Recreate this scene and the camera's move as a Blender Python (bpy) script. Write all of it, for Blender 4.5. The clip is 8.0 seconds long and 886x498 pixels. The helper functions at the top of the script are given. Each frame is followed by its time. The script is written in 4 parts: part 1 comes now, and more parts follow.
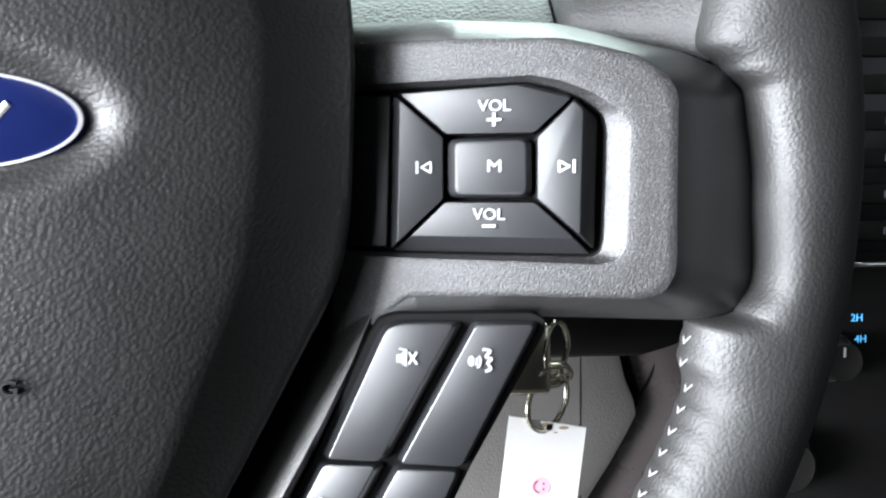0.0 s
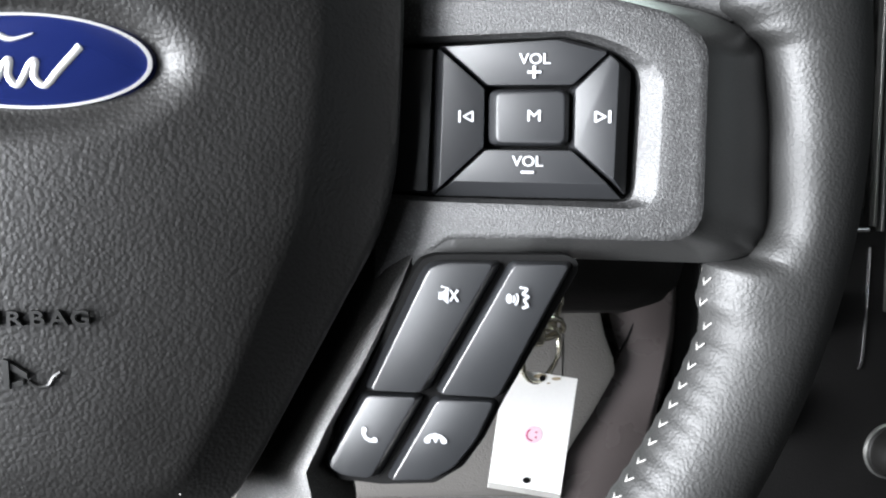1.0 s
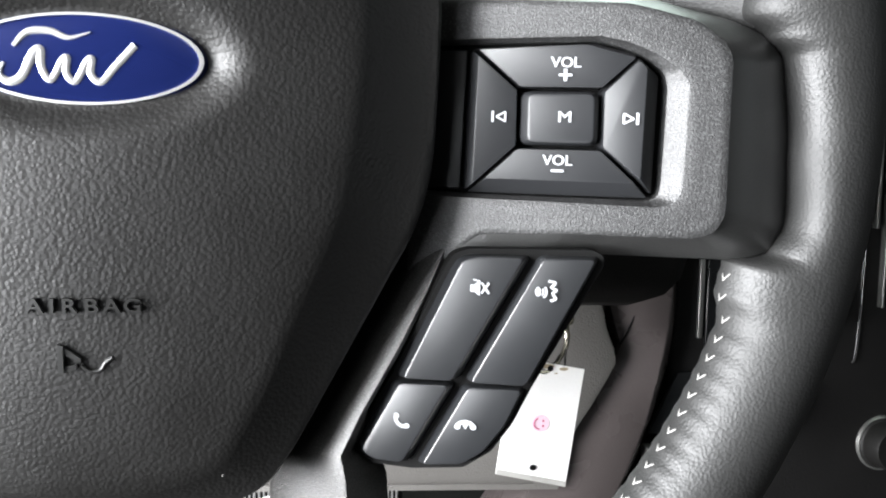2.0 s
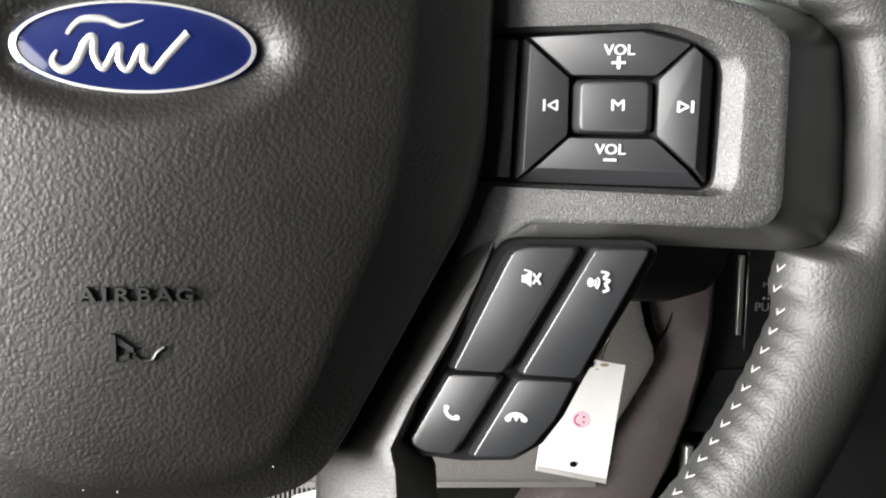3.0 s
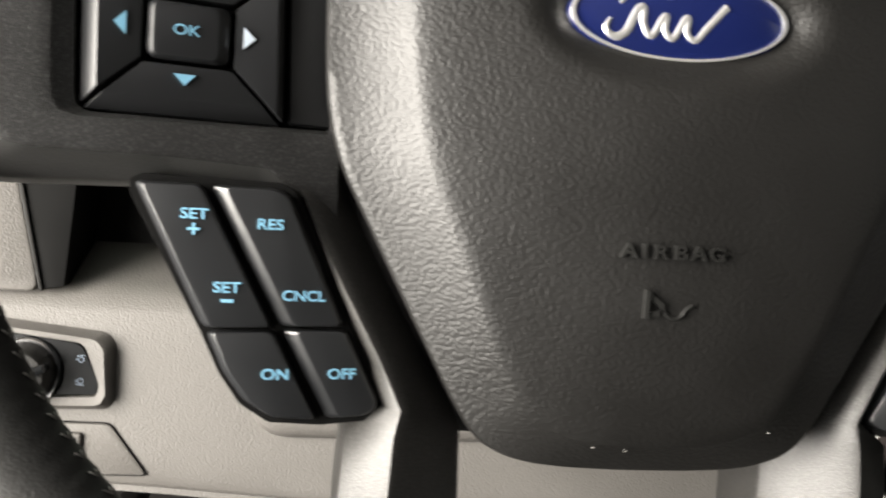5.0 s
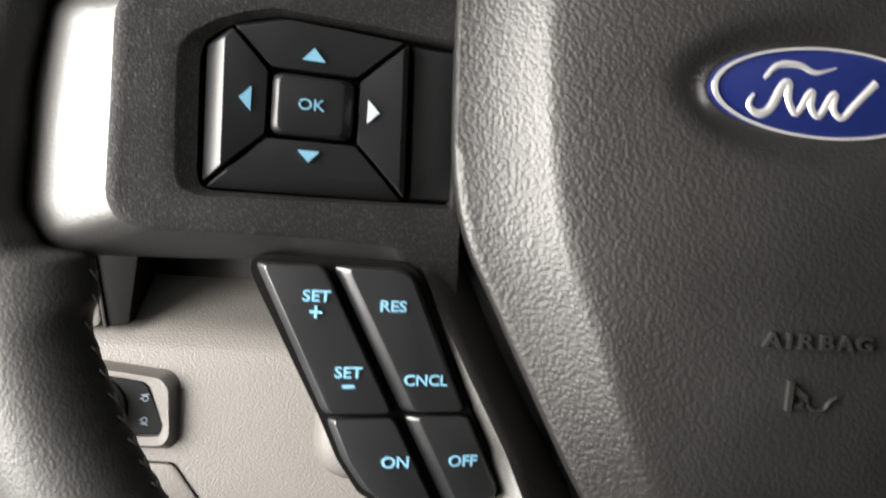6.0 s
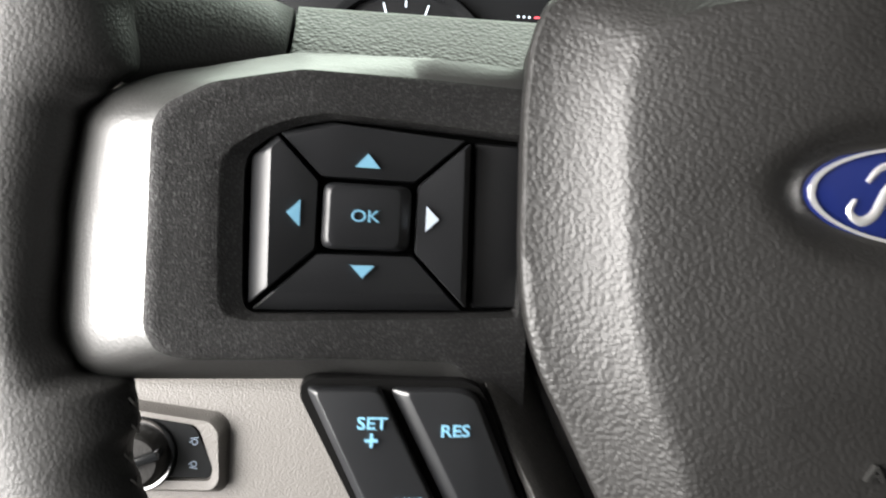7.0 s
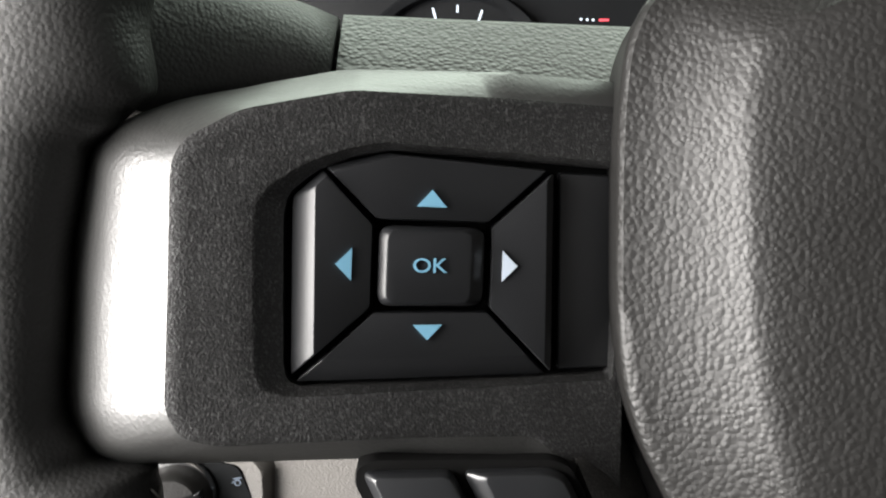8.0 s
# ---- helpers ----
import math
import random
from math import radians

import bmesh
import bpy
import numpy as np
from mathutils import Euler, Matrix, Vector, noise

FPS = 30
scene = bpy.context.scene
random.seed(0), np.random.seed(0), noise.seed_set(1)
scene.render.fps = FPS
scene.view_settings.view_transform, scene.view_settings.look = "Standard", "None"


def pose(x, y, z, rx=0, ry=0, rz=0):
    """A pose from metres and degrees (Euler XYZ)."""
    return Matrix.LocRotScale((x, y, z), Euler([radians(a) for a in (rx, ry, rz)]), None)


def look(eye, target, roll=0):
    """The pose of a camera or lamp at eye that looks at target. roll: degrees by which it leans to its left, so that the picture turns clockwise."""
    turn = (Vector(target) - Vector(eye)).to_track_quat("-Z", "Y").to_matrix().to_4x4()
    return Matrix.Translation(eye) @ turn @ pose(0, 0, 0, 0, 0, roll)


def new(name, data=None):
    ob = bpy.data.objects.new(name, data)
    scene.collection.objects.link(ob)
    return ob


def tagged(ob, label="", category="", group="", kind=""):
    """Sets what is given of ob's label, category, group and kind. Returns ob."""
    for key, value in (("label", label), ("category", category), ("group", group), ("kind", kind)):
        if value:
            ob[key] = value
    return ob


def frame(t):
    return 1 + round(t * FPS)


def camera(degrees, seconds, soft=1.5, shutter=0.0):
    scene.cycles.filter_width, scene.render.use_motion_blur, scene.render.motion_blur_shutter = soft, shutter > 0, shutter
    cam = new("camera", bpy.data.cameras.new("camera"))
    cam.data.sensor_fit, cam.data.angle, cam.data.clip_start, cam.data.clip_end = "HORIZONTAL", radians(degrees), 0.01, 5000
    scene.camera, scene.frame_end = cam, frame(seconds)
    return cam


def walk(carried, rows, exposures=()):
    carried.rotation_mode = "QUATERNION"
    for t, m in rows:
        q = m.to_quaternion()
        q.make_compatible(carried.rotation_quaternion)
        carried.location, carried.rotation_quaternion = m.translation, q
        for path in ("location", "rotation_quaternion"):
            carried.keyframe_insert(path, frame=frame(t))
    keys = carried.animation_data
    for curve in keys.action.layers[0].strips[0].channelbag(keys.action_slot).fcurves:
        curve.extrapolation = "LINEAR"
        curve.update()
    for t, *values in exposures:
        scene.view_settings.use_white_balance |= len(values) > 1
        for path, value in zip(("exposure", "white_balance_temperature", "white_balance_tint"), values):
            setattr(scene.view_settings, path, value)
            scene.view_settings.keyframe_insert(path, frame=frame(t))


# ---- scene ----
cam = camera(45.0, 8.0, soft=2.0, shutter=0.5)
WHEEL = pose(0, 0, 0.72, -22, 0, 0)
PATH = [
    (0, (0.08142, -0.24458, -0.00106), (0.2648, 1.7418, -0.1451), -0.38),
    (0.5, (0.06508, -0.25295, -0.00463), (0.2964, 1.7255, -0.1845), 0.13),
    (1, (0.05746, -0.25838, -0.00701), (0.3363, 1.7126, -0.2010), 0.51),
    (1.2, (0.05359, -0.25956, -0.00615), (0.3585, 1.7067, -0.2080), 1.00),
    (2.3, (0.04089, -0.26888, -0.00518), (0.3458, 1.6963, -0.2179), 1.31),
    (2.5, (0.03882, -0.26810, -0.00610), (0.3415, 1.6983, -0.2101), 1.15),
    (3, (0.03801, -0.26448, -0.00803), (0.2964, 1.7074, -0.2203), 1.13),
    (3.5, (0.02782, -0.26041, -0.01571), (0.2785, 1.7114, -0.2376), 1.35),
    (3.7, (0.01331, -0.26058, -0.02046), (0.2916, 1.7089, -0.2243), 1.46),
    (4, (-0.01487, -0.26092, -0.02969), (0.3169, 1.7041, -0.1986), 1.67),
    (4.3, (-0.02961, -0.26510, -0.02258), (0.2282, 1.7104, -0.1981), 2.26),
    (4.5, (-0.04419, -0.26410, -0.02757), (0.1882, 1.7177, -0.1639), 2.72),
    (5, (-0.08764, -0.25934, -0.04140), (0.1795, 1.7221, -0.0918), 3.09),
    (5.2, (-0.09481, -0.25825, -0.04267), (0.1447, 1.7271, -0.0736), 3.32),
    (6.3, (-0.11352, -0.23956, -0.01518), (0.0986, 1.7485, -0.0659), 3.97),
    (6.5, (-0.10768, -0.23725, -0.00899), (0.0343, 1.7568, -0.0693), 3.63),
    (7, (-0.11468, -0.22270, 0.00367), (0.0216, 1.7708, -0.0827), 3.34),
    (7.5, (-0.12250, -0.19727, 0.00979), (0.0013, 1.7962, -0.0935), 2.99),
    (8, (-0.11919, -0.18395, 0.01021), (-0.0606, 1.8136, -0.0708), 2.18),
]
EXPOSURES = [(0.0, 0.12, 5950, 10), (1.0, 0.06, 6050, 10), (2.5, 0.02, 6350, 10), (3.0, -0.12, 6550, 10), (4.0, -0.42, 6600, 10), (5.0, -0.48, 7000, 10), (6.5, -0.33, 6650, 11), (7.0, -0.4, 6620, 11), (8.0, -0.8, 6620, 11)]
walk(cam, [(t, WHEEL @ look(eye, target, roll)) for t, eye, target, roll in PATH], exposures=EXPOSURES)

# ---- light: overcast sky outside, daylight through the side window and the windscreen ----
world = bpy.data.worlds.new("sky")
scene.world = world
world.use_nodes = True
sky = world.node_tree.nodes.new("ShaderNodeTexSky")
sky.sky_type, sky.sun_disc = "NISHITA", False
sky.sun_elevation, sky.sun_rotation = radians(40), radians(-70)
world.node_tree.links.new(sky.outputs[0], world.node_tree.nodes["Background"].inputs[0])
world.node_tree.nodes["Background"].inputs[1].default_value = 0.009


def area(name, eye, target, w, h, watts, colour):
    lamp = bpy.data.lights.new(name, "AREA")
    lamp.shape, lamp.size, lamp.size_y, lamp.energy, lamp.color = "RECTANGLE", w, h, watts, colour
    ob = new(name, lamp)
    ob.matrix_world = look(eye, target)
    return ob


area("open_door_daylight", (-0.80, -0.34, 0.85), (0.1, -0.12, 0.72), 0.60, 0.76, 106, (1.0, 0.985, 0.96))
area("rear_window_daylight", (-0.80, -1.0, 0.98), (0.05, 0.0, 0.72), 0.6, 0.6, 9, (1.0, 1.0, 1.0))
area("windscreen_daylight", (0.1, 0.72, 1.22), (0.0, -0.05, 0.75), 1.2, 0.4, 20, (0.86, 1.0, 0.88))
area("far_window_daylight", (1.0, -0.4, 1.05), (0.1, 0.0, 0.7), 0.8, 0.3, 0.7, (0.95, 1.0, 0.97))


# ---- materials ----
def mat(name, colour, rough=0.5, grain=0.0, relief=0.0, vary=0.12, metal=0.0, kind="noise", coat=0.0, emit=0.0, spec=0.5, speck=900.0):
    """A surface with its colour varied at two scales and a fine relief; grain is the size of the relief in metres."""
    m = bpy.data.materials.new(name)
    m.use_nodes = True
    nodes, links = m.node_tree.nodes, m.node_tree.links
    bsdf = nodes["Principled BSDF"]
    place = nodes.new("ShaderNodeTexCoord")
    big = nodes.new("ShaderNodeTexNoise")
    big.inputs["Scale"].default_value, big.inputs["Detail"].default_value = 28.0, 4.0
    links.new(place.outputs["Object"], big.inputs["Vector"])
    fine = nodes.new("ShaderNodeTexNoise")
    fine.inputs["Scale"].default_value, fine.inputs["Detail"].default_value = speck, 3.0
    links.new(place.outputs["Object"], fine.inputs["Vector"])
    both = nodes.new("ShaderNodeMath")
    both.operation = "MULTIPLY_ADD"
    links.new(fine.outputs["Fac"], both.inputs[0])
    both.inputs[1].default_value = 0.5
    links.new(big.outputs["Fac"], both.inputs[2])
    ramp = nodes.new("ShaderNodeMapRange")
    ramp.inputs["From Min"].default_value, ramp.inputs["From Max"].default_value = 0.45, 1.05
    ramp.inputs["To Min"].default_value, ramp.inputs["To Max"].default_value = 1 - vary, 1 + vary
    links.new(both.outputs[0], ramp.inputs["Value"])
    shade = ramp.outputs["Result"]
    # sparkle of the grain, painted into the colour as brighter specks
    if speck > 900:
        glint_gain = nodes.new("ShaderNodeMapRange")
        glint_gain.inputs["From Min"].default_value, glint_gain.inputs["From Max"].default_value = 0.51, 0.64
        glint_gain.inputs["To Min"].default_value, glint_gain.inputs["To Max"].default_value = 1.0, 3.5
        links.new(fine.outputs["Fac"], glint_gain.inputs["Value"])
        glint_mix = nodes.new("ShaderNodeMath")
        glint_mix.operation = "MULTIPLY"
        links.new(ramp.outputs["Result"], glint_mix.inputs[0])
        links.new(glint_gain.outputs["Result"], glint_mix.inputs[1])
        shade = glint_mix.outputs[0]
    tint = nodes.new("ShaderNodeMix")
    tint.data_type, tint.blend_type = "RGBA", "MULTIPLY"
    tint.inputs[0].default_value = 1.0
    tint.inputs[6].default_value = (*colour, 1)
    links.new(shade, tint.inputs[7])
    links.new(tint.outputs[2], bsdf.inputs["Base Color"])
    wear = nodes.new("ShaderNodeMapRange")
    wear.inputs["From Min"].default_value, wear.inputs["From Max"].default_value = 0.3, 0.7
    wear.inputs["To Min"].default_value, wear.inputs["To Max"].default_value = rough * 0.88, min(1, rough * 1.12)
    links.new(big.outputs["Fac"], wear.inputs["Value"])
    links.new(wear.outputs["Result"], bsdf.inputs["Roughness"])
    bsdf.inputs["Metallic"].default_value = metal
    bsdf.inputs["Coat Weight"].default_value = coat
    bsdf.inputs["Specular IOR Level"].default_value = spec
    if emit:
        bsdf.inputs["Emission Color"].default_value = (*colour, 1)
        bsdf.inputs["Emission Strength"].default_value = emit
    if relief:
        bump = nodes.new("ShaderNodeBump")
        bump.inputs["Strength"].default_value = 1.0
        bump.inputs["Distance"].default_value = relief
        if kind == "pebble":
            warp = nodes.new("ShaderNodeTexNoise")
            warp.inputs["Scale"].default_value = 0.7 / grain
            links.new(place.outputs["Object"], warp.inputs["Vector"])
            push = nodes.new("ShaderNodeMix")
            push.data_type = "RGBA"
            push.blend_type = "LINEAR_LIGHT"
            push.inputs[0].default_value = grain * 0.28
            links.new(place.outputs["Object"], push.inputs[6])
            links.new(warp.outputs["Color"], push.inputs[7])
            tex = nodes.new("ShaderNodeTexVoronoi")
            tex.feature = "SMOOTH_F1"
            tex.inputs["Scale"].default_value = 1.0 / grain
            tex.inputs["Smoothness"].default_value = 0.4
            links.new(push.outputs[2], tex.inputs["Vector"])
            blend = nodes.new("ShaderNodeMath")
            blend.operation = "MULTIPLY_ADD"
            links.new(warp.outputs["Fac"], blend.inputs[0])
            blend.inputs[1].default_value = -0.3
            links.new(tex.outputs["Distance"], blend.inputs[2])
            links.new(blend.outputs[0], bump.inputs["Height"])
            bump.invert = True
        else:
            tex = nodes.new("ShaderNodeTexNoise")
            tex.inputs["Scale"].default_value, tex.inputs["Detail"].default_value = 1.0 / grain, 2.0
            links.new(place.outputs["Object"], tex.inputs["Vector"])
            links.new(tex.outputs["Fac"], bump.inputs["Height"])
        links.new(bump.outputs["Normal"], bsdf.inputs["Normal"])
    return m


M_RIM = mat("black_leather", (0.0135, 0.0135, 0.0131), 0.58, 0.00085, 0.00011, kind="pebble", spec=0.52)
M_HUB = mat("black_grained_vinyl", (0.0056, 0.0054, 0.0051), 0.48, 0.00105, 0.00014, kind="pebble", spec=0.40)
M_LETTER = mat("smooth_vinyl", (0.008, 0.008, 0.0076), 0.42)
M_BEZEL = mat("grained_charcoal_plastic", (0.0097, 0.0097, 0.0098), 0.5, 0.00045, 0.00017, vary=0.3, spec=0.55, speck=1700.0)
M_LEG = mat("grained_grey_plastic", (0.015, 0.0144, 0.0136), 0.44, 0.00045, 0.00015, vary=0.25, spec=0.62, speck=2400.0)
M_FLANK = mat("dark_soft_plastic", (0.024, 0.024, 0.0235), 0.42, 0.0008, 0.00010, spec=0.95)
M_COVER = mat("coarse_grained_plastic", (0.020, 0.0195, 0.0185), 0.5, 0.0011, 0.00022, kind="pebble", spec=0.55)
M_PALE = mat("pale_print", (0.48, 0.55, 0.64), 0.5, vary=0.05)
M_BUTTON = mat("satin_button_plastic", (0.0125, 0.0130, 0.0142), 0.38, 0.0004, 0.00002, vary=0.08, spec=0.34)
M_PAD = mat("glossy_switch_plastic", (0.0105, 0.0112, 0.0125), 0.37, 0.0004, 0.00002, vary=0.08, spec=0.85)
M_GAP = mat("black_gap_plastic", (0.003, 0.003, 0.003), 0.8, spec=0.12)
M_WHITE = mat("white_print", (0.31, 0.32, 0.335), 0.5, vary=0.05)
M_BLUE = mat("pale_blue_print", (0.165, 0.37, 0.51), 0.5, vary=0.05)
M_THREAD = mat("grey_thread", (0.18, 0.177, 0.169), 0.6, 0.0005, 0.0002)
M_NAVY = mat("blue_enamel", (0.0045, 0.008, 0.045), 0.16, coat=0.6, vary=0.05)
M_CHROME = mat("bright_chrome", (0.75, 0.75, 0.76), 0.14, metal=1.0, vary=0.04)
M_SILVER = mat("satin_silver", (0.74, 0.74, 0.74), 0.32, metal=0.85, vary=0.06)
M_BEIGE = mat("beige_dash_plastic", (0.088, 0.083, 0.0777), 0.55, 0.0010, 0.00022, kind="pebble", vary=0.06)
M_BROWN = mat("taupe_trim_plastic", (0.050, 0.0425, 0.0415), 0.27, 0.0012, 0.00007)
M_BLACK = mat("black_dash_plastic", (0.007, 0.0066, 0.0062), 0.58, 0.0012, 0.0002, spec=0.25)
M_CONSOLE = mat("dull_black_console_plastic", (0.0032, 0.0030, 0.0029), 0.7, 0.0012, 0.0002, spec=0.18)
M_PEDAL = mat("dull_olive_pedal_rubber", (0.045, 0.047, 0.040), 0.6, 0.0008, 0.0002)
M_GLOSS = mat("gloss_black_panel", (0.006, 0.0065, 0.007), 0.25, spec=0.3)
M_PAPER = mat("white_card", (0.86, 0.85, 0.83), 0.6, 0.002, 0.00005, vary=0.03)
M_CARD_EDGE = mat("dull_clear_film", (0.42, 0.41, 0.39), 0.3, vary=0.2)
M_STAIN = mat("brown_stain", (0.40, 0.33, 0.22), 0.6, vary=0.4)
M_INK = mat("pink_ink", (0.5, 0.04, 0.14), 0.6)
M_HALO = mat("pale_pink_ink", (0.86, 0.62, 0.72), 0.6)
M_DULL = mat("dull_grey_metal", (0.22, 0.22, 0.21), 0.4, metal=0.8)
M_STEEL = mat("key_ring_steel", (0.62, 0.58, 0.48), 0.25, metal=1.0)
M_RUBBER = mat("grey_pedal_rubber", (0.16, 0.16, 0.155), 0.6, 0.0008, 0.0002)
M_CARPET = mat("dark_carpet", (0.012, 0.011, 0.010), 0.95, 0.003, 0.001)
M_LINER = mat("grey_cabin_trim", (0.06, 0.057, 0.054), 0.8, 0.002, 0.0003)
M_DIM = mat("dim_grey_print", (0.10, 0.10, 0.10), 0.5)
M_ICON = mat("pale_icon_print", (0.16, 0.20, 0.26), 0.5, vary=0.05)
M_AMBER = mat("amber_print", (0.8, 0.3, 0.05), 0.5, emit=0.4)
M_RED = mat("red_print", (0.6, 0.06, 0.08), 0.5, emit=0.3)
M_LIT = mat("backlit_blue_print", (0.12, 0.5, 0.9), 0.5, emit=1.0)


# ---- building helpers ----
def part(name, bm, material, parent, label="", smooth=True, sharp=38):
    """Links a bmesh as one mesh object under its thing; coordinates are the thing's own."""
    bmesh.ops.recalc_face_normals(bm, faces=bm.faces[:])
    me = bpy.data.meshes.new(name)
    bm.to_mesh(me)
    bm.free()
    for p in me.polygons:
        p.use_smooth = smooth
    if smooth:
        me.set_sharp_from_angle(angle=radians(sharp))
    me.materials.append(material)
    ob = new(name, me)
    ob.parent = parent
    if label:
        tagged(ob, label)
    return ob


def thing(name, m, label, category, group="", kind=""):
    ob = new(name)
    ob.empty_display_size = 0.02
    ob.matrix_world = m
    return tagged(ob, label, category, group, kind)


def loft(loops, cap_first=False, cap_last=False, closed=True, bm=None):
    """Skins loops of equally many points."""
    bm = bm or bmesh.new()
    rings = [[bm.verts.new(p) for p in loop] for loop in loops]
    n = len(rings[0])
    for a, b in zip(rings, rings[1:]):
        for i in range(n if closed else n - 1):
            j = (i + 1) % n
            bm.faces.new((a[i], a[j], b[j], b[i]))
    if cap_first:
        bm.faces.new(rings[0])
    if cap_last:
        bm.faces.new(rings[-1])
    return bm


def spline(points, k, closed=True):
    """A Catmull-Rom curve through points, k samples to a stretch."""
    pts, out, n = [Vector(p) for p in points], [], len(points)
    for i in range(n if closed else n - 1):
        a, b, c, d = (pts[(i + o) % n] if closed else pts[min(max(i + o, 0), n - 1)] for o in (-1, 0, 1, 2))
        for q in range(k):
            t = q / k
            out.append(0.5 * (2 * b + (c - a) * t + (2 * a - 5 * b + 4 * c - d) * t * t + (3 * b - a - 3 * c + d) * t ** 3))
    if not closed:
        out.append(pts[-1])
    return out


def inset(poly, gaps):
    """A polygon moved in, edge by edge (edge i runs from point i to the next)."""
    pts = [Vector(p) for p in poly]
    n = len(pts)
    turn = 1 if sum(pts[i].x * pts[(i + 1) % n].y - pts[(i + 1) % n].x * pts[i].y for i in range(n)) > 0 else -1
    lines = []
    for i in range(n):
        d = (pts[(i + 1) % n] - pts[i]).normalized()
        lines.append((pts[i] + Vector((-d.y, d.x)) * turn * gaps[i], d))
    out = []
    for i in range(n):
        (p, d), (q, e) = lines[i - 1], lines[i]
        den = d.x * e.y - d.y * e.x
        out.append(q.copy() if abs(den) < 1e-6 else p + d * (((q - p).x * e.y - (q - p).y * e.x) / den))
    return out


def soften(bm, width=0.0004, segments=2):
    bmesh.ops.recalc_face_normals(bm, faces=bm.faces[:])
    edges = [e for e in bm.edges if len(e.link_faces) == 2 and e.calc_face_angle(0) > radians(20)]
    bmesh.ops.bevel(bm, geom=edges, offset=width, offset_type="OFFSET", segments=segments, profile=0.5, affect="EDGES", clamp_overlap=True)
    return bm


def box(x0, x1, y0, y1, z0, z1, soft=0.002, bm=None, segments=3):
    one = bmesh.new()
    bmesh.ops.create_cube(one, size=1, matrix=Matrix.Translation(((x0 + x1) / 2, (y0 + y1) / 2, (z0 + z1) / 2)) @ Matrix.Diagonal((x1 - x0, y1 - y0, z1 - z0, 1)))
    if soft:
        soften(one, soft, segments)
    if bm is None:
        return one
    me = bpy.data.meshes.new("piece")
    one.to_mesh(me)
    one.free()
    bm.from_mesh(me)
    bpy.data.meshes.remove(me)
    return bm


def turned(profile, axis_at, axis="y", n=40, bm=None):
    """A lathe: profile of (radius, along) round an axis through axis_at."""
    loops = []
    for r, h in profile:
        ring = []
        for i in range(n):
            a = 2 * math.pi * i / n
            c, s = r * math.cos(a), r * math.sin(a)
            ring.append(Vector(axis_at) + Vector((c, h, s) if axis == "y" else (h, c, s) if axis == "x" else (c, s, h)))
        loops.append(ring)
    return loft(loops, True, True, bm=bm)


def tube(points, radius, n=8, closed=False):
    """A round wire along points."""
    pts, loops = [Vector(p) for p in points], []
    side = None
    for i, p in enumerate(pts):
        d = (pts[(i + 1) % len(pts)] - pts[i - 1]) if closed or 0 < i < len(pts) - 1 else (pts[1] - pts[0] if i == 0 else pts[-1] - pts[-2])
        d.normalize()
        side = d.orthogonal().normalized() if side is None else (side - d * side.dot(d)).normalized()
        up = d.cross(side)
        loops.append([p + radius * (math.cos(2 * math.pi * q / n) * side + math.sin(2 * math.pi * q / n) * up) for q in range(n)])
    if closed:
        loops.append(loops[0])
    return loft(loops, not closed, not closed)


def prism(polys, surface, thick=0.0003, lift=0.00015, bm=None):
    """Flat shapes of (x, z) laid on a surface y = surface(x, z), standing proud towards the driver."""
    bm = bm or bmesh.new()
    for poly in polys:
        front = [bm.verts.new((x, surface(x, z) - lift - thick, z)) for x, z in poly]
        back = [bm.verts.new((x, surface(x, z) + 0.0004, z)) for x, z in poly]
        bm.faces.new(front)
        for i in range(len(poly)):
            j = (i + 1) % len(poly)
            bm.faces.new((front[i], back[i], back[j], front[j]))
    return bm


def lettering(text, x, z, height, surface, stretch=1.0, thick=0.0002, bold=0.0, lift=0.00015):
    """Letters of the built-in font, centred at (x, z) on a surface facing the driver."""
    data = bpy.data.curves.new("text", "FONT")
    data.body, data.size, data.align_x, data.align_y, data.offset, data.resolution_u = text, 1.0, "CENTER", "CENTER", bold, 3
    ob = new("text", data)
    me = bpy.data.meshes.new_from_object(ob.evaluated_get(bpy.context.evaluated_depsgraph_get()))
    bpy.data.objects.remove(ob)
    bm = bmesh.new()
    bm.from_mesh(me)
    bpy.data.meshes.remove(me)
    bmesh.ops.remove_doubles(bm, verts=bm.verts[:], dist=1e-4)
    zs = [v.co.y for v in bm.verts]
    mid, span = (max(zs) + min(zs)) / 2, max(zs) - min(zs)
    k = height / span
    for v in bm.verts:
        px, pz = x + v.co.x * k * stretch, z + (v.co.y - mid) * k
        v.co = (px, surface(px, pz) - lift - thick, pz)
    made = bmesh.ops.extrude_face_region(bm, geom=bm.faces[:])["geom"]
    for v in made:
        if isinstance(v, bmesh.types.BMVert):
            v.co.y += thick + lift + 0.0004
    return bm


def ring_of(x, z, a, b, n=24, start=0.0, end=2 * math.pi):
    return [(x + a * math.cos(start + (end - start) * i / n), z + b * math.sin(start + (end - start) * i / n)) for i in range(n)]


def band(points, width):
    """A flat stroke of even width along (x, z) points, as quads."""
    pts, out = [Vector(p) for p in points], []
    sides = []
    for i, p in enumerate(pts):
        d = (pts[min(i + 1, len(pts) - 1)] - pts[max(i - 1, 0)]).normalized()
        o = Vector((-d.y, d.x)) * width / 2
        sides.append((p + o, p - o))
    for (a, b), (c, d) in zip(sides, sides[1:]):
        out.append([tuple(a), tuple(b), tuple(d), tuple(c)])
    return out


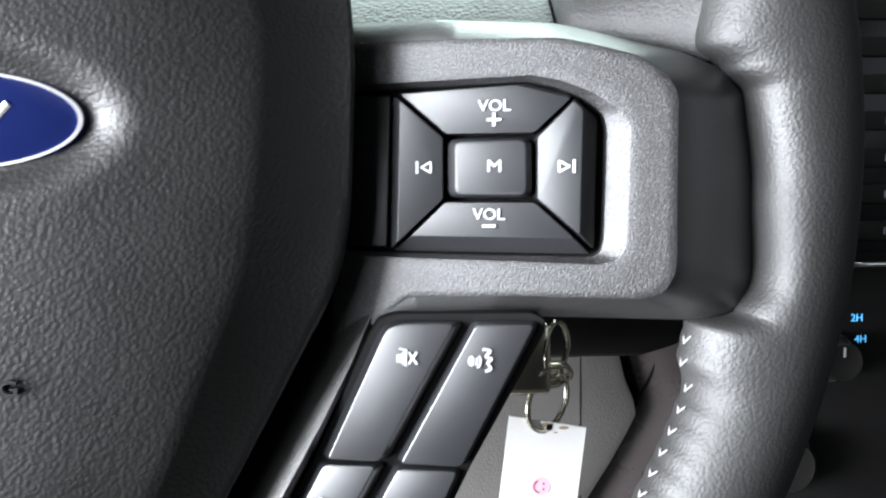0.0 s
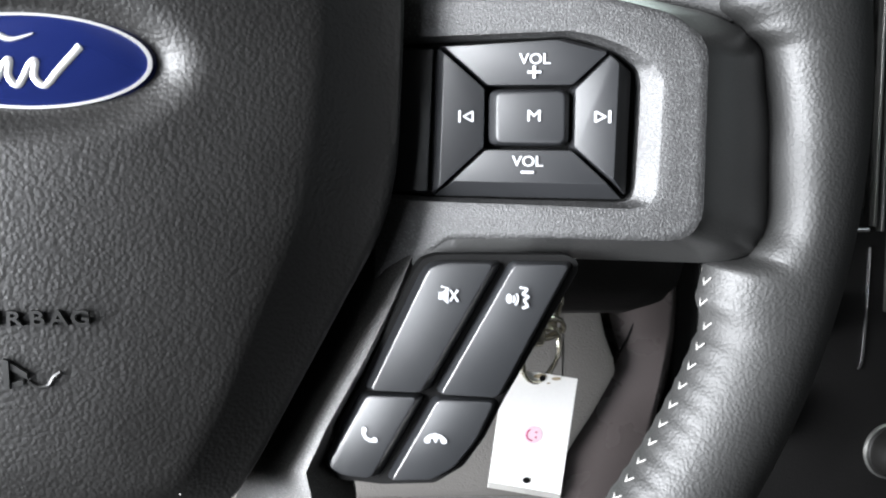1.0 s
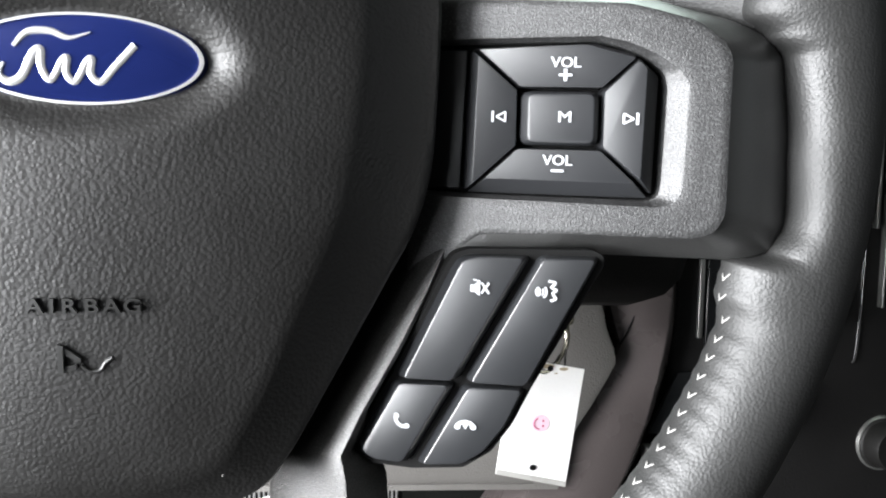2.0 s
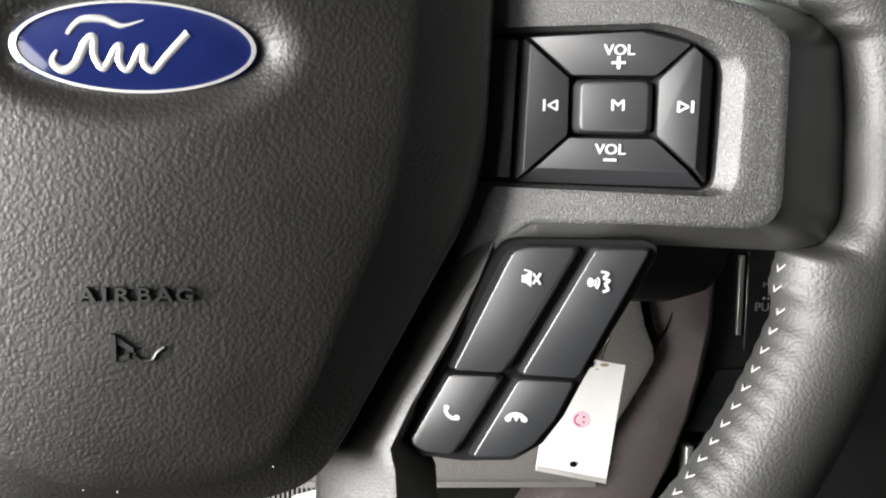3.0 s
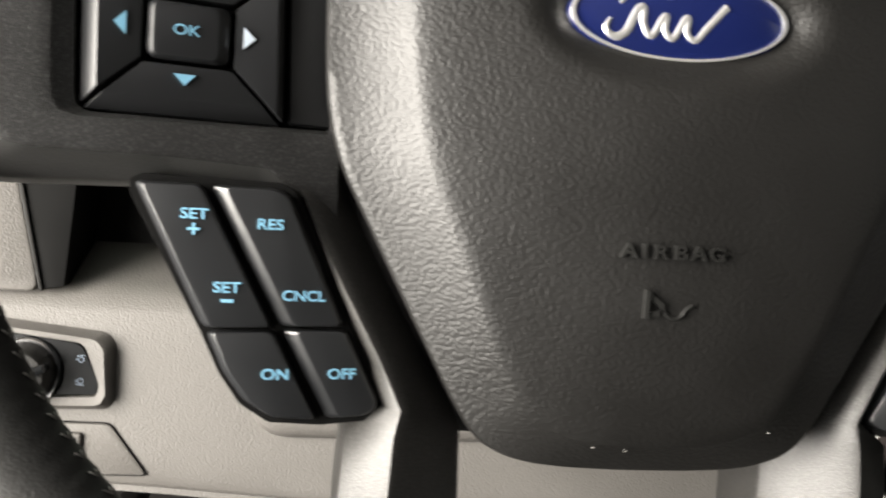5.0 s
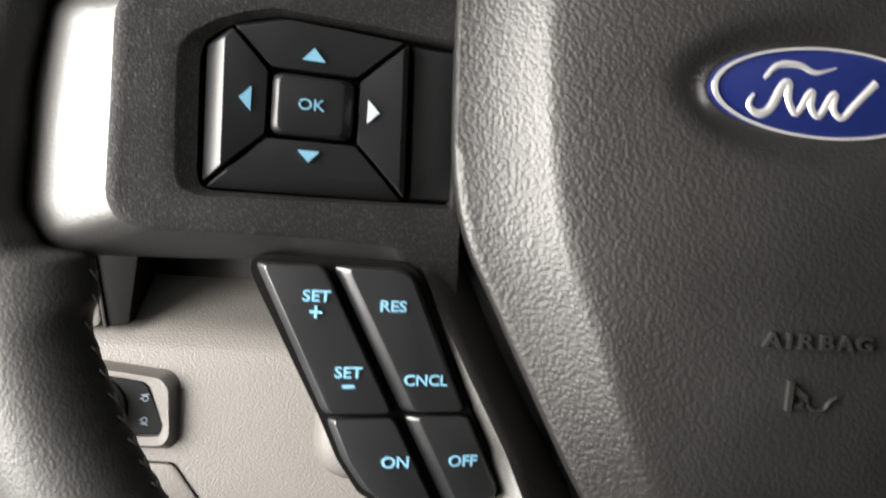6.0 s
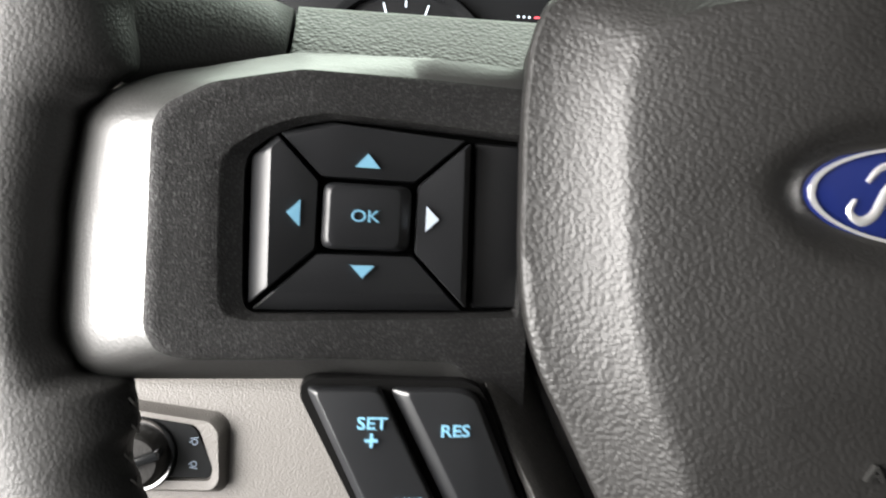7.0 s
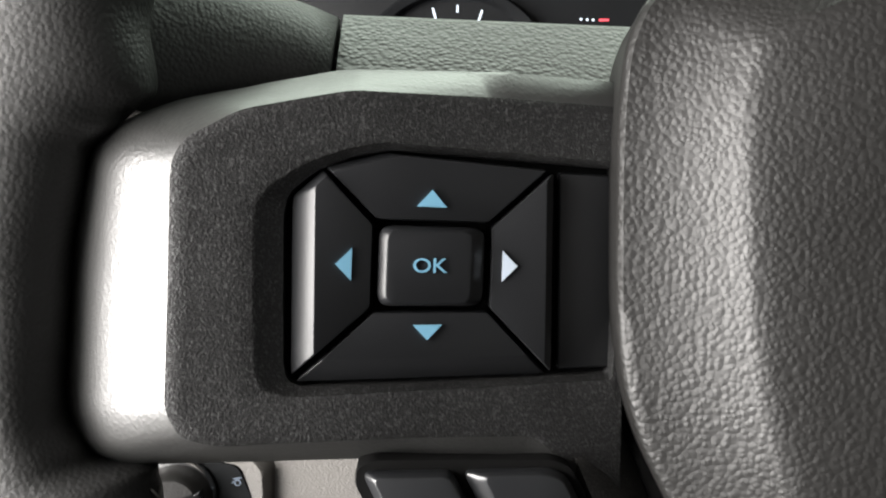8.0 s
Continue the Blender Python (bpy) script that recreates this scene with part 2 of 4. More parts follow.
def rounded(poly, k=6, ease=0.0016):
    """A closed outline with its corners eased, k points to a corner and k to an edge; the same count for like outlines."""
    pts, out = [Vector(p) for p in poly], []
    n = len(pts)
    for i in range(n):
        p, q, r = pts[i - 1], pts[i], pts[(i + 1) % n]
        a, b = q + (p - q).normalized() * min(ease, (p - q).length * 0.45), q + (r - q).normalized() * min(ease, (r - q).length * 0.45)
        for j in range(k):
            t = j / (k - 1)
            out.append((1 - t) ** 2 * a + 2 * t * (1 - t) * q + t * t * b)
    return out


def nearer(k, x=0.02, y=-0.262, z=-0.01):
    """The wheel's frame shrunk towards a point, for things whose plan was drawn at a greater depth."""
    return WHEEL @ Matrix.Translation((x, y, z)) @ Matrix.Scale(k, 4) @ Matrix.Translation((-x, -y, -z))


DASH = Matrix.Translation(WHEEL.to_3x3() @ Vector((-0.0020, 0, 0.0))) @ nearer(1.04, -0.05, -0.255, -0.02)

# ---- the steering wheel ----
wheel = thing("steering_wheel", WHEEL, "black leather steering wheel with button spokes on its column", "steering wheel")
RIM_R, RIM_Z, RIM_Y, TUBE_R, TUBE_Y = 0.1872, 0.004, 0.0008, 0.0160, 0.0155

# how far in the leather reaches (radius) and at what depth, by the angle above the spokes: it dips in to meet the bezels
REACH = [(-90, 0.1712, RIM_Y), (-19.5, 0.1712, RIM_Y), (-16.5, 0.1672, RIM_Y), (-14.2, 0.1668, 0.0), (-12.4, 0.1765, -0.0020), (-10.0, 0.1792, -0.0022), (-3.0, 0.1766, -0.0022), (4.2, 0.1744, -0.0022), (6.1, 0.1700, -0.0014), (8.3, 0.1655, 0.0005), (13.0, 0.1695, RIM_Y), (19.0, 0.1712, RIM_Y), (90, 0.1712, RIM_Y)]


def reach(tilt):
    for (a, r0, y0), (b, r1, y1) in zip(REACH, REACH[1:]):
        if tilt <= b:
            t = (tilt - a) / (b - a)
            t = t * t * (3 - 2 * t)
            return r0 + (r1 - r0) * t, y0 + (y1 - y0) * t
    return REACH[-1][1:]


def on_rim(tilt, b):
    """Radius and depth of the rim's surface; b runs from the outer edge over the driver's side (90) to the inner edge (180)."""
    c, q = math.cos(b), math.sin(b)
    if c >= 0:
        return RIM_R + TUBE_R * c, RIM_Y - TUBE_Y * q
    inner, edge_y = reach(tilt)
    side = RIM_Y - TUBE_Y if q > 0 else RIM_Y + TUBE_Y
    return RIM_R + (RIM_R - inner) * c, side + (edge_y - side) * (1 - abs(q))


loops = []
for i in range(1400):
    a = 2 * math.pi * i / 1400
    tilt = math.degrees(math.atan2(math.sin(a), abs(math.cos(a))))
    loop = []
    for j in range(44):
        b = 2 * math.pi * j / 44
        r, y = on_rim(tilt, b)
        if tilt < -14.5 and math.cos(b) < -0.45:
            dip = max(0.0, 1 - abs(math.cos(b) + 0.92) / 0.3)
            r += 0.0005 * dip * (0.5 + 0.5 * math.cos((tilt + 14.5) * math.pi / 180 * RIM_R / 0.0060 * 2 * math.pi)) * (0.7 + 0.5 * noise.noise((i * 0.11, 0, 0)))
        loop.append((r * math.cos(a), y, RIM_Z + r * math.sin(a)))
    loops.append(loop)
loops.append(loops[0])
rim = part("rim", loft(loops), M_RIM, wheel, "black grained leather rim with grey stitching")

# stitches along the inner seam of the lower rim
bm = bmesh.new()
bmesh.ops.create_cube(bm, size=1, matrix=Matrix.Diagonal((0.0006, 0.0006, 0.0032, 1)))
soften(bm, 0.0003, 1)
stitch_one = part("stitch", bm, M_THREAD, rim)
stitch_mesh = stitch_one.data
bpy.data.objects.remove(stitch_one)
for s in (1, -1):
    for k in range(40):
        a = radians(-15.5) - k * 0.0060 / RIM_R
        for lean in (1, -1):
            b = radians(169 if lean > 0 else 175)
            r, y = on_rim(math.degrees(a), b)
            r -= 0.0002
            st = new("stitch", stitch_mesh)
            st.parent = rim
            st.matrix_local = Matrix.Translation((s * r * math.cos(a), y, RIM_Z + r * math.sin(a))) @ pose(0, 0, 0, 0, -s * math.degrees(a), 0) @ pose(0, 0, 0, (46 if lean > 0 else -30), 0, s * 11) @ Matrix.Diagonal((1, 1, 1.15 if lean > 0 else 0.6, 1))


# hub: airbag cover
EMB_Z = 0.0104
half = [(0, -0.1016), (0.02, -0.1011), (0.032, -0.0994), (0.041, -0.0951), (0.0475, -0.0868), (0.056, -0.0715), (0.0705, -0.0445), (0.0785, -0.029), (0.0825, -0.014), (0.0838, 0.006), (0.0842, 0.028), (0.0825, 0.042), (0.076, 0.05), (0.055, 0.056), (0.028, 0.0585), (0, 0.059)]
crease = [(0, -0.0938), (0.013, -0.0933), (0.0235, -0.0907), (0.031, -0.0863), (0.0355, -0.079), (0.0415, -0.067), (0.0505, -0.045), (0.0565, -0.0305), (0.0605, -0.0155), (0.0632, 0.004), (0.0645, 0.024), (0.0635, 0.034), (0.06, 0.041), (0.044, 0.047), (0.023, 0.0495), (0, 0.05)]


def mirrored(pts):
    return [(x, z) for x, z in pts] + [(-x, z) for x, z in reversed(pts[1:-1])]


edge2, crease2 = spline(mirrored(half), 7), spline(mirrored(crease), 7)


def bulge(x, z):
    """Depth of the cover's front face."""
    return -0.0163 + 0.0066 * (x / 0.06) ** 2 + 0.0075 * max(0.0, -(z + 0.02) / 0.07) ** 2 + 0.002 * max(0.0, (z - 0.01) / 0.04) ** 2


def mid(a, b, t):
    return [p.lerp(q, t) for p, q in zip(a, b)]


def with_y(loop, f):
    return [(p.x, f(p.x, p.y), p.y) for p in loop]


def emblem_loop(w):
    """The badge's outline, w metres larger all round."""
    out = []
    for p in crease2:
        d = Vector((p.x / 0.0278, (p.y - EMB_Z) / 0.0108)).normalized()
        out.append(Vector((d.x * (0.0278 + w), EMB_Z + d.y * (0.0108 + 0.75 * w))))
    return out


inner = emblem_loop(0.0114)
loops = [with_y(mid(edge2, crease2, t), lambda x, z, y=y: y) for t, y in ((0.12, 0.028), (0.06, 0.014), (0.02, 0.0058), (0.004, 0.0030), (0.0, 0.0020), (0.006, 0.0011), (0.022, 0.0003), (0.05, -0.0004))]
for t in (0.13, 0.3, 0.5, 0.7, 0.86, 0.95, 1.0):
    loops.append(with_y(mid(edge2, crease2, t), lambda x, z, t=t: -0.0004 + (bulge(x, z) + 0.0003 + 0.0004) * ((t - 0.05) / 0.95) ** 0.97))
for t in (0.06, 0.14, 0.3, 0.5, 0.7, 0.88, 1.0):
    loops.append(with_y(mid(crease2, inner, t), lambda x, z, t=t: bulge(x, z) + 0.0004 * max(0.0, 1 - t / 0.14) ** 2))
for w, dip in ((0.0102, 0.0001), (0.0085, 0.0004), (0.0066, 0.0010), (0.0048, 0.0019), (0.0032, 0.0029), (0.0017, 0.0039), (0.0005, 0.0045), (-0.002, 0.0047)):
    loops.append(with_y(emblem_loop(w), lambda x, z, dip=dip: bulge(x, z) + dip))
cover = part("airbag_cover", loft(loops, False, True), M_HUB, wheel, "black pebble-grained airbag cover")

# badge: navy oval, silver line, silver script drawn as plain strokes
def oval(a, b, y0, y1, lip=0.0003, n=72):
    ring = lambda k, y: [(a * k * math.cos(2 * math.pi * i / n), y, EMB_Z + b * k * math.sin(2 * math.pi * i / n)) for i in range(n)]
    return loft([ring(1, y1), ring(1, y0 + lip), ring(1 - lip / b, y0)], True, True)


badge = part("badge", oval(0.0278, 0.0109, -0.0117, -0.004, 0.0008), M_NAVY, cover, "navy blue oval badge with silver border")
n = 96
ring_loops = []
for k, y in ((0.955, -0.0112), (0.952, -0.0121), (0.895, -0.0122), (0.89, -0.0112)):
    ring_loops.append([(0.0278 * (1 - (1 - k) * 0.62) * math.cos(2 * math.pi * i / n), y, EMB_Z + 0.0109 * k * math.sin(2 * math.pi * i / n)) for i in range(n)])
part("border", loft(ring_loops), M_SILVER, cover)
# the silver device on the badge: plain swashes, no letters
def swash(points, widths, k=5):
    """A raised ribbon with rounded ends along (x, z) points; the width changes along it."""
    path = spline(points, k, False)
    n = len(path)
    wide = [widths[0]] * n
    for i in range(n):
        u = i / (n - 1) * (len(widths) - 1)
        a = min(int(u), len(widths) - 2)
        wide[i] = widths[a] + (widths[a + 1] - widths[a]) * (u - a)
    loops = []
    for i, q in enumerate(path):
        d = (path[min(i + 1, n - 1)] - path[max(i - 1, 0)]).normalized()
        o = Vector((-d.y, d.x)) * wide[i] * 0.39
        loops.append([(q.x + o.x * e, y, q.y + o.y * e) for e, y in ((1, -0.0112), (1, -0.0118), (0.5, -0.0121), (-0.5, -0.0121), (-1, -0.0118), (-1, -0.0112))])
    return loft(loops, True, True)


SWASHES = (
    ([(-0.0150, 0.0128), (-0.0120, 0.0160), (-0.0070, 0.0164), (-0.0030, 0.0150), (0.0018, 0.0164)], (0.0012, 0.0022, 0.0018, 0.0005)),
    ([(-0.0172, 0.0092), (-0.0182, 0.0066), (-0.0160, 0.0048), (-0.0132, 0.0062), (-0.0108, 0.0112), (-0.0092, 0.0122), (-0.0090, 0.0084), (-0.0070, 0.0054), (-0.0044, 0.0098), (-0.0034, 0.0104), (-0.0036, 0.0072), (-0.0016, 0.0052), (0.0010, 0.0098), (0.0020, 0.0102), (0.0018, 0.0070), (0.0040, 0.0052), (0.0070, 0.0086), (0.0116, 0.0138)], (0.0010, 0.0026, 0.0026, 0.0020, 0.0022, 0.0020, 0.0022, 0.0020, 0.0024)),
)
for points, widths in SWASHES:
    part("swash", swash(points, widths), M_SILVER, cover)


def on_cover(x, z):
    return bulge(x, z)


for k, ch in enumerate("AIRBAG"):
    part("embossed_letter", lettering(ch, (-0.0107, -0.0068, -0.0030, 0.0019, 0.0064, 0.0110)[k], -0.0457, 0.0034, on_cover, 1.25, 0.0013, 0.02), M_LETTER, cover)
part("embossed_horn_sign", prism([[(-0.0058, -0.0548), (-0.0046, -0.0552), (-0.0046, -0.0617), (-0.0058, -0.0617)]], on_cover, 0.0013), M_LETTER, cover)
part("embossed_horn_sign", prism([[(-0.0044, -0.0556), (-0.0008, -0.0582), (-0.0008, -0.0596), (-0.0044, -0.0572)]], on_cover, 0.0008), M_LETTER, cover)
part("embossed_horn_sign", prism([[(-0.0044, -0.0603), (-0.0018, -0.0596), (-0.0018, -0.0608), (-0.0044, -0.0617)]], on_cover, 0.0008), M_LETTER, cover)
part("embossed_horn_sign", tube([Vector((x, on_cover(x, z) - 0.0003, z)) for x, z in spline([(-0.0008, -0.0600), (0.0010, -0.0614), (0.0034, -0.0612), (0.0046, -0.0594), (0.0062, -0.0582)], 4, False)], 0.00045), M_LETTER, cover)
for k, (x, z) in enumerate(((-0.014, -0.0945), (-0.006, -0.0950), (0.031, -0.0897))):
    part("scuff", turned([(0.0001, -0.0002), (0.00026, 0.0), (0.00015, 0.0002)], (x, bulge(x, z) + 0.0006, z), n=8), M_THREAD, cover, "tiny pale scuff")


# spokes
def by(x):
    """Depth of the button faces, which slope in towards the hub."""
    d = x - 0.116
    return 0.0005 - 0.40 * d + 1.2 * d * d


def bf(x):
    """Depth of the bezel's face."""
    return by(x) - 0.0026


def dish(x):
    """Depth of the inner and outer keys, which tilt towards the middle key."""
    return by(x) - 0.10 * max(0.0, 0.1053 - x) - 0.10 * max(0.0, x - 0.1256)


def pad_y(x):
    d = x - 0.092
    return 0.0008 - 0.26 * d + 1.5 * d * d


CREASE = [(0.080, 0.0295), (0.105, 0.0292), (0.130, 0.0285), (0.138, 0.0265), (0.147, 0.0242), (0.1555, 0.0190), (0.1572, 0.0150), (0.157, -0.005), (0.157, -0.0235), (0.1545, -0.028), (0.149, -0.0295), (0.118, -0.0295), (0.096, -0.0305), (0.078, -0.046)]
OUTER = [(0.080, 0.0345), (0.106, 0.0343), (0.132, 0.0338), (0.147, 0.0305), (0.1595, 0.0272), (0.1692, 0.0222), (0.1743, 0.0168), (0.1768, -0.005), (0.1770, -0.0268), (0.1740, -0.0338), (0.1655, -0.0366), (0.118, -0.0355), (0.098, -0.0372), (0.078, -0.054)]
REC_TOP = [(0.081, 0.0195), (0.105, 0.0200), (0.124, 0.0205), (0.1305, 0.0189), (0.1370, 0.0162), (0.1424, 0.0123), (0.1446, 0.009), (0.1444, -0.005), (0.1438, -0.018), (0.1422, -0.021), (0.138, -0.022), (0.115, -0.0215), (0.097, -0.0213), (0.081, -0.021)]
REC_LOW = [(0.0815, 0.0183), (0.105, 0.0188), (0.1235, 0.0193), (0.1295, 0.0178), (0.1352, 0.0152), (0.1395, 0.0114), (0.1403, 0.008), (0.1400, -0.005), (0.1396, -0.0168), (0.1390, -0.0195), (0.1368, -0.0206), (0.115, -0.0205), (0.097, -0.0203), (0.0815, -0.0199)]

CREASE = [(x - max(0.0, x - 0.14) * 0.04, z) for x, z in CREASE]


def outer_y(x, z):
    """Depth at which the flank meets the leather: shallow at the outer end, deeper above and below."""
    u = min(1.0, max(0.0, (x - 0.150) / 0.020))
    u = u * u * (3 - 2 * u)
    return max(0.0075, bf(x) + 0.004) * (1 - u) - 0.0016 * u


def flip(bm, s):
    if s < 0:
        for v in bm.verts:
            v.co.x = -v.co.x
    return bm


def button(poly, gaps, low, high, depth, drop=0.0011, ease=0.0007):
    """A key with a sloping edge all round and eased corners; low and high are depths against the surface, depth gives the surface."""
    base = rounded(inset(poly, [0.00005] * len(poly)), 4, ease)
    top = rounded(inset(poly, gaps), 4, ease * 0.8)
    loops = [[(p.x, depth(p.x) + o, p.y) for p in loop] for loop, o in ((base, low), (base, high + drop), (top, high))]
    return soften(loft(loops, True, True), 0.0003, 2)


def outline_next(x, z, k=1):
    w, h = 0.0031, 0.0025
    tri = [(x - k * w / 2, z + h / 2), (x - k * w / 2, z - h / 2), (x + k * (w / 2 - 0.0009), z), (x - k * w / 2, z + h / 2)]
    out = []
    for a, b in zip(tri, tri[1:]):
        out += band([a, b], 0.0004)
    return out + band([(x + k * w / 2, z + h / 2 + 0.0002), (x + k * w / 2, z - h / 2 - 0.0002)], 0.0005)


TRAPS = {
    "up": ([(0.0950, 0.0174), (0.1240, 0.0188), (0.1340, 0.0160), (0.1252, 0.0074), (0.1060, 0.0074)], (0.00035, 0.0012, 0.00022, 0.00028, 0.00022)),
    "out": ([(0.1343, 0.0157), (0.1391, 0.0108), (0.1385, -0.0190), (0.1256, -0.0073), (0.1256, 0.0066)], (0.0016, 0.0040, 0.00022, 0.00028, 0.00022)),
    "down": ([(0.0938, -0.0198), (0.1056, -0.0079), (0.1252, -0.0079), (0.1378, -0.0199)], (0.00022, 0.00028, 0.00022, 0.0038)),
    "in": ([(0.0942, 0.0170), (0.1053, 0.0068), (0.1053, -0.0074), (0.0932, -0.0192)], (0.00022, 0.00028, 0.00022, 0.0014)),
}
PADS = {
    "top_in": ([(0.0752, -0.0689), (0.0889, -0.0388), (0.0907, -0.0364), (0.0935, -0.0355), (0.1090, -0.0355), (0.0911, -0.0689)], (0.0012, 0.0010, 0.0008, 0.0005, 0.0022, 0.0003)),
    "top_out": ([(0.0928, -0.0692), (0.1108, -0.0354), (0.1264, -0.0354), (0.1092, -0.0695)], (0.0007, 0.0006, 0.0016, 0.0003)),
    "low_in": ([(0.0747, -0.0696), (0.0907, -0.0696), (0.0788, -0.0918), (0.0690, -0.0914), (0.0660, -0.0898), (0.0655, -0.0873)], (0.0003, 0.0022, 0.0006, 0.0009, 0.0010, 0.0012)),
    "low_out": ([(0.0926, -0.0699), (0.1086, -0.0702), (0.1042, -0.0800), (0.0992, -0.0868), (0.0925, -0.0912), (0.0808, -0.0921)], (0.0003, 0.0016, 0.0014, 0.0008, 0.0006, 0.0007)),
}


def spoke(s):
    k = 5
    crease_l, outer_l = rounded([(x - (0.0024 if s > 0 else -0.0004) * min(1.0, max(0.0, (x - 0.144) / 0.008)), z) for x, z in CREASE], k, 0.002), rounded(OUTER, k, 0.003)
    top_l, low_l = rounded(REC_TOP, k, 0.0012), rounded(REC_LOW, k, 0.0012)
    face_loops = [[(p.x, by(p.x) + 0.0042, p.y) for p in low_l], [(p.x, by(p.x) - 0.0002, p.y) for p in low_l], [(p.x, by(p.x) - 0.0003, p.y) for p in mid(low_l, top_l, 0.05)], [(p.x, by(p.x) - 0.0023, p.y) for p in mid(low_l, top_l, 0.9)], [(p.x, bf(p.x) + 0.00012, p.y) for p in mid(low_l, top_l, 0.96)], [(p.x, bf(p.x), p.y) for p in mid(top_l, crease_l, 0.02)]]
    for t in (0.3, 0.55, 0.8, 0.93):
        face_loops.append([(p.x, bf(p.x), p.y) for p in mid(top_l, crease_l, t)])
    face_loops.append([(p.x, bf(p.x) + 0.0004, p.y) for p in mid(crease_l, outer_l, 0.02)])
    bez = part("spoke_bezel", flip(loft(face_loops, True, False), s), M_BEZEL, wheel, "charcoal grained plastic spoke bezel")
    part("key_well", flip(loft([[(p.x, by(p.x) + 0.0036, p.y) for p in low_l], [(p.x, by(p.x) + 0.0036, p.y) for p in mid(low_l, [Vector((0.115, 0.0))] * len(low_l), 0.5)]], False, True), s), M_GAP, bez)
    flank = []
    for t in (0.02, 0.1, 0.3, 0.6, 0.9, 1.0):
        flank.append([(p.x, (bf(p.x) + 0.0004) * (1 - t) + outer_y(p.x, p.y) * t - 0.0006 * math.sin(math.pi * t), p.y) for p in mid(crease_l, outer_l, t)])
    flank.append([(p.x, 0.03, p.y * 1.02) for p in outer_l])
    part("flank", flip(loft(flank), s), M_FLANK, bez, "dark sloping flank of the bezel")
    # plate between hub and keys
    plate = [(0.081, 0.0172), (0.0930, 0.0172), (0.0918, -0.0192), (0.081, -0.0192)]
    part("inner_plate", flip(button(plate, (0.0004, 0.0004, 0.0004, 0.0004), 0.005, 0.0002, by), s), M_BUTTON, bez)
    # five keys
    keys = {}
    for nm, (poly, gaps) in TRAPS.items():
        keys[nm] = part("button", flip(button(poly, gaps, 0.0055, -0.0025, dish if nm in ("in", "out") else by, {"out": 0.0046, "in": 0.0014}.get(nm, 0.0030)), s), M_BUTTON, wheel)
    centre = [(0.1064, 0.0066), (0.1248, 0.0066), (0.1248, -0.0071), (0.1064, -0.0071)]
    keys["mid"] = part("button", flip(button(centre, (0.0007, 0.0016, 0.0007, 0.0014 if s > 0 else 0.0024), 0.0045, -0.0036, by, 0.0018, 0.0022), s), M_BUTTON, wheel)
    if s > 0:
        for ob in keys.values():
            ob.location.x -= 0.0008
    keyface = lambda x, z: dish(abs(x)) - 0.0025
    midface = lambda x, z: by(abs(x)) - 0.0036
    # lower keys on their backing
    back = [(0.0735, -0.0695), (0.0872, -0.0392), (0.0895, -0.0355), (0.0930, -0.0342), (0.1245, -0.0338), (0.1272, -0.0352), (0.1272, -0.0380), (0.1100, -0.0700), (0.1052, -0.0802), (0.1000, -0.0878), (0.0930, -0.0925), (0.0800, -0.0935), (0.0685, -0.0928), (0.0645, -0.0902), (0.0640, -0.0870)]
    bl = rounded(back, 4, 0.001)
    bl2 = inset(back, [-0.0002] * len(back))
    bl2 = rounded(bl2, 4, 0.001)
    pad = part("switch_housing", flip(loft([[(p.x, 0.026, p.y) for p in bl2], [(p.x, pad_y(p.x) + 0.0042, p.y) for p in bl2], [(p.x, pad_y(p.x) + 0.0034, p.y) for p in bl]], True, True), s), M_GAP, wheel)
    pads = {}
    for nm, (poly, gaps) in PADS.items():
        if s < 0:
            gaps = [0.0030 if g == 0.0022 else g for g in gaps]
        pads[nm] = part("button", flip(button(poly, gaps, 0.006, 0.0, pad_y, 0.0034 if s > 0 else 0.0024, 0.0017), s), M_PAD, wheel)
    padface = lambda x, z: pad_y(abs(x))
    # leg beside the lower keys, running down to the rim
    rows = [(-0.029, 0.078, 0.0905, 0.096), (-0.034, 0.076, 0.0882, 0.0905), (-0.046, 0.0705, 0.0828, 0.0855), (-0.06, 0.063, 0.0755, 0.0785), (-0.078, 0.0525, 0.0655, 0.071), (-0.089, 0.0455, 0.0605, 0.069), (-0.096, 0.0425, 0.062, 0.0735), (-0.115, 0.042, 0.0630, 0.0748), (-0.14, 0.042, 0.0630, 0.0748), (-0.176, 0.043, 0.063, 0.075)]
    leg = []
    for z, xi, xr, xo in rows:
        yr = 0.0045 + 0.0060 * max(0.0, min(1.0, (z + 0.066) / 0.032)) ** 1.4
        leg.append([(xi, 0.05, z), (xi, 0.024, z), (xi + 0.0008, 0.0222, z), (xi * 0.55 + xr * 0.45, 0.5 * (0.022 + yr), z), (xr - 0.0032, yr + 0.0024, z), (xr - 0.0012, yr + 0.0006, z), (xr, yr, z), (xr + 0.0012, yr + 0.001, z), (xo, 0.021 if z > -0.09 else 0.0125, z), (xo, 0.05, z)])
    part("lower_spoke", flip(loft(leg, False, False, False), s), M_LEG, wheel, "charcoal plastic lower spoke")
    # cover above and behind the bezel, and the leather that runs out from the rim beside it
    bm = loft([[(x, y, z) for y, z in ((0.06, 0.030), (0.06, 0.0497), (0.046, 0.0500), (0.0425, 0.0494), (0.0405, 0.0484), (0.0245, 0.0340), (0.0245, 0.030))] for x in (0.074, 0.09, 0.11, 0.1352)], True, True)
    part("upper_spoke_cover", flip(bm, s), M_COVER, wheel, "grained plastic cover behind the spoke")
    wing = []
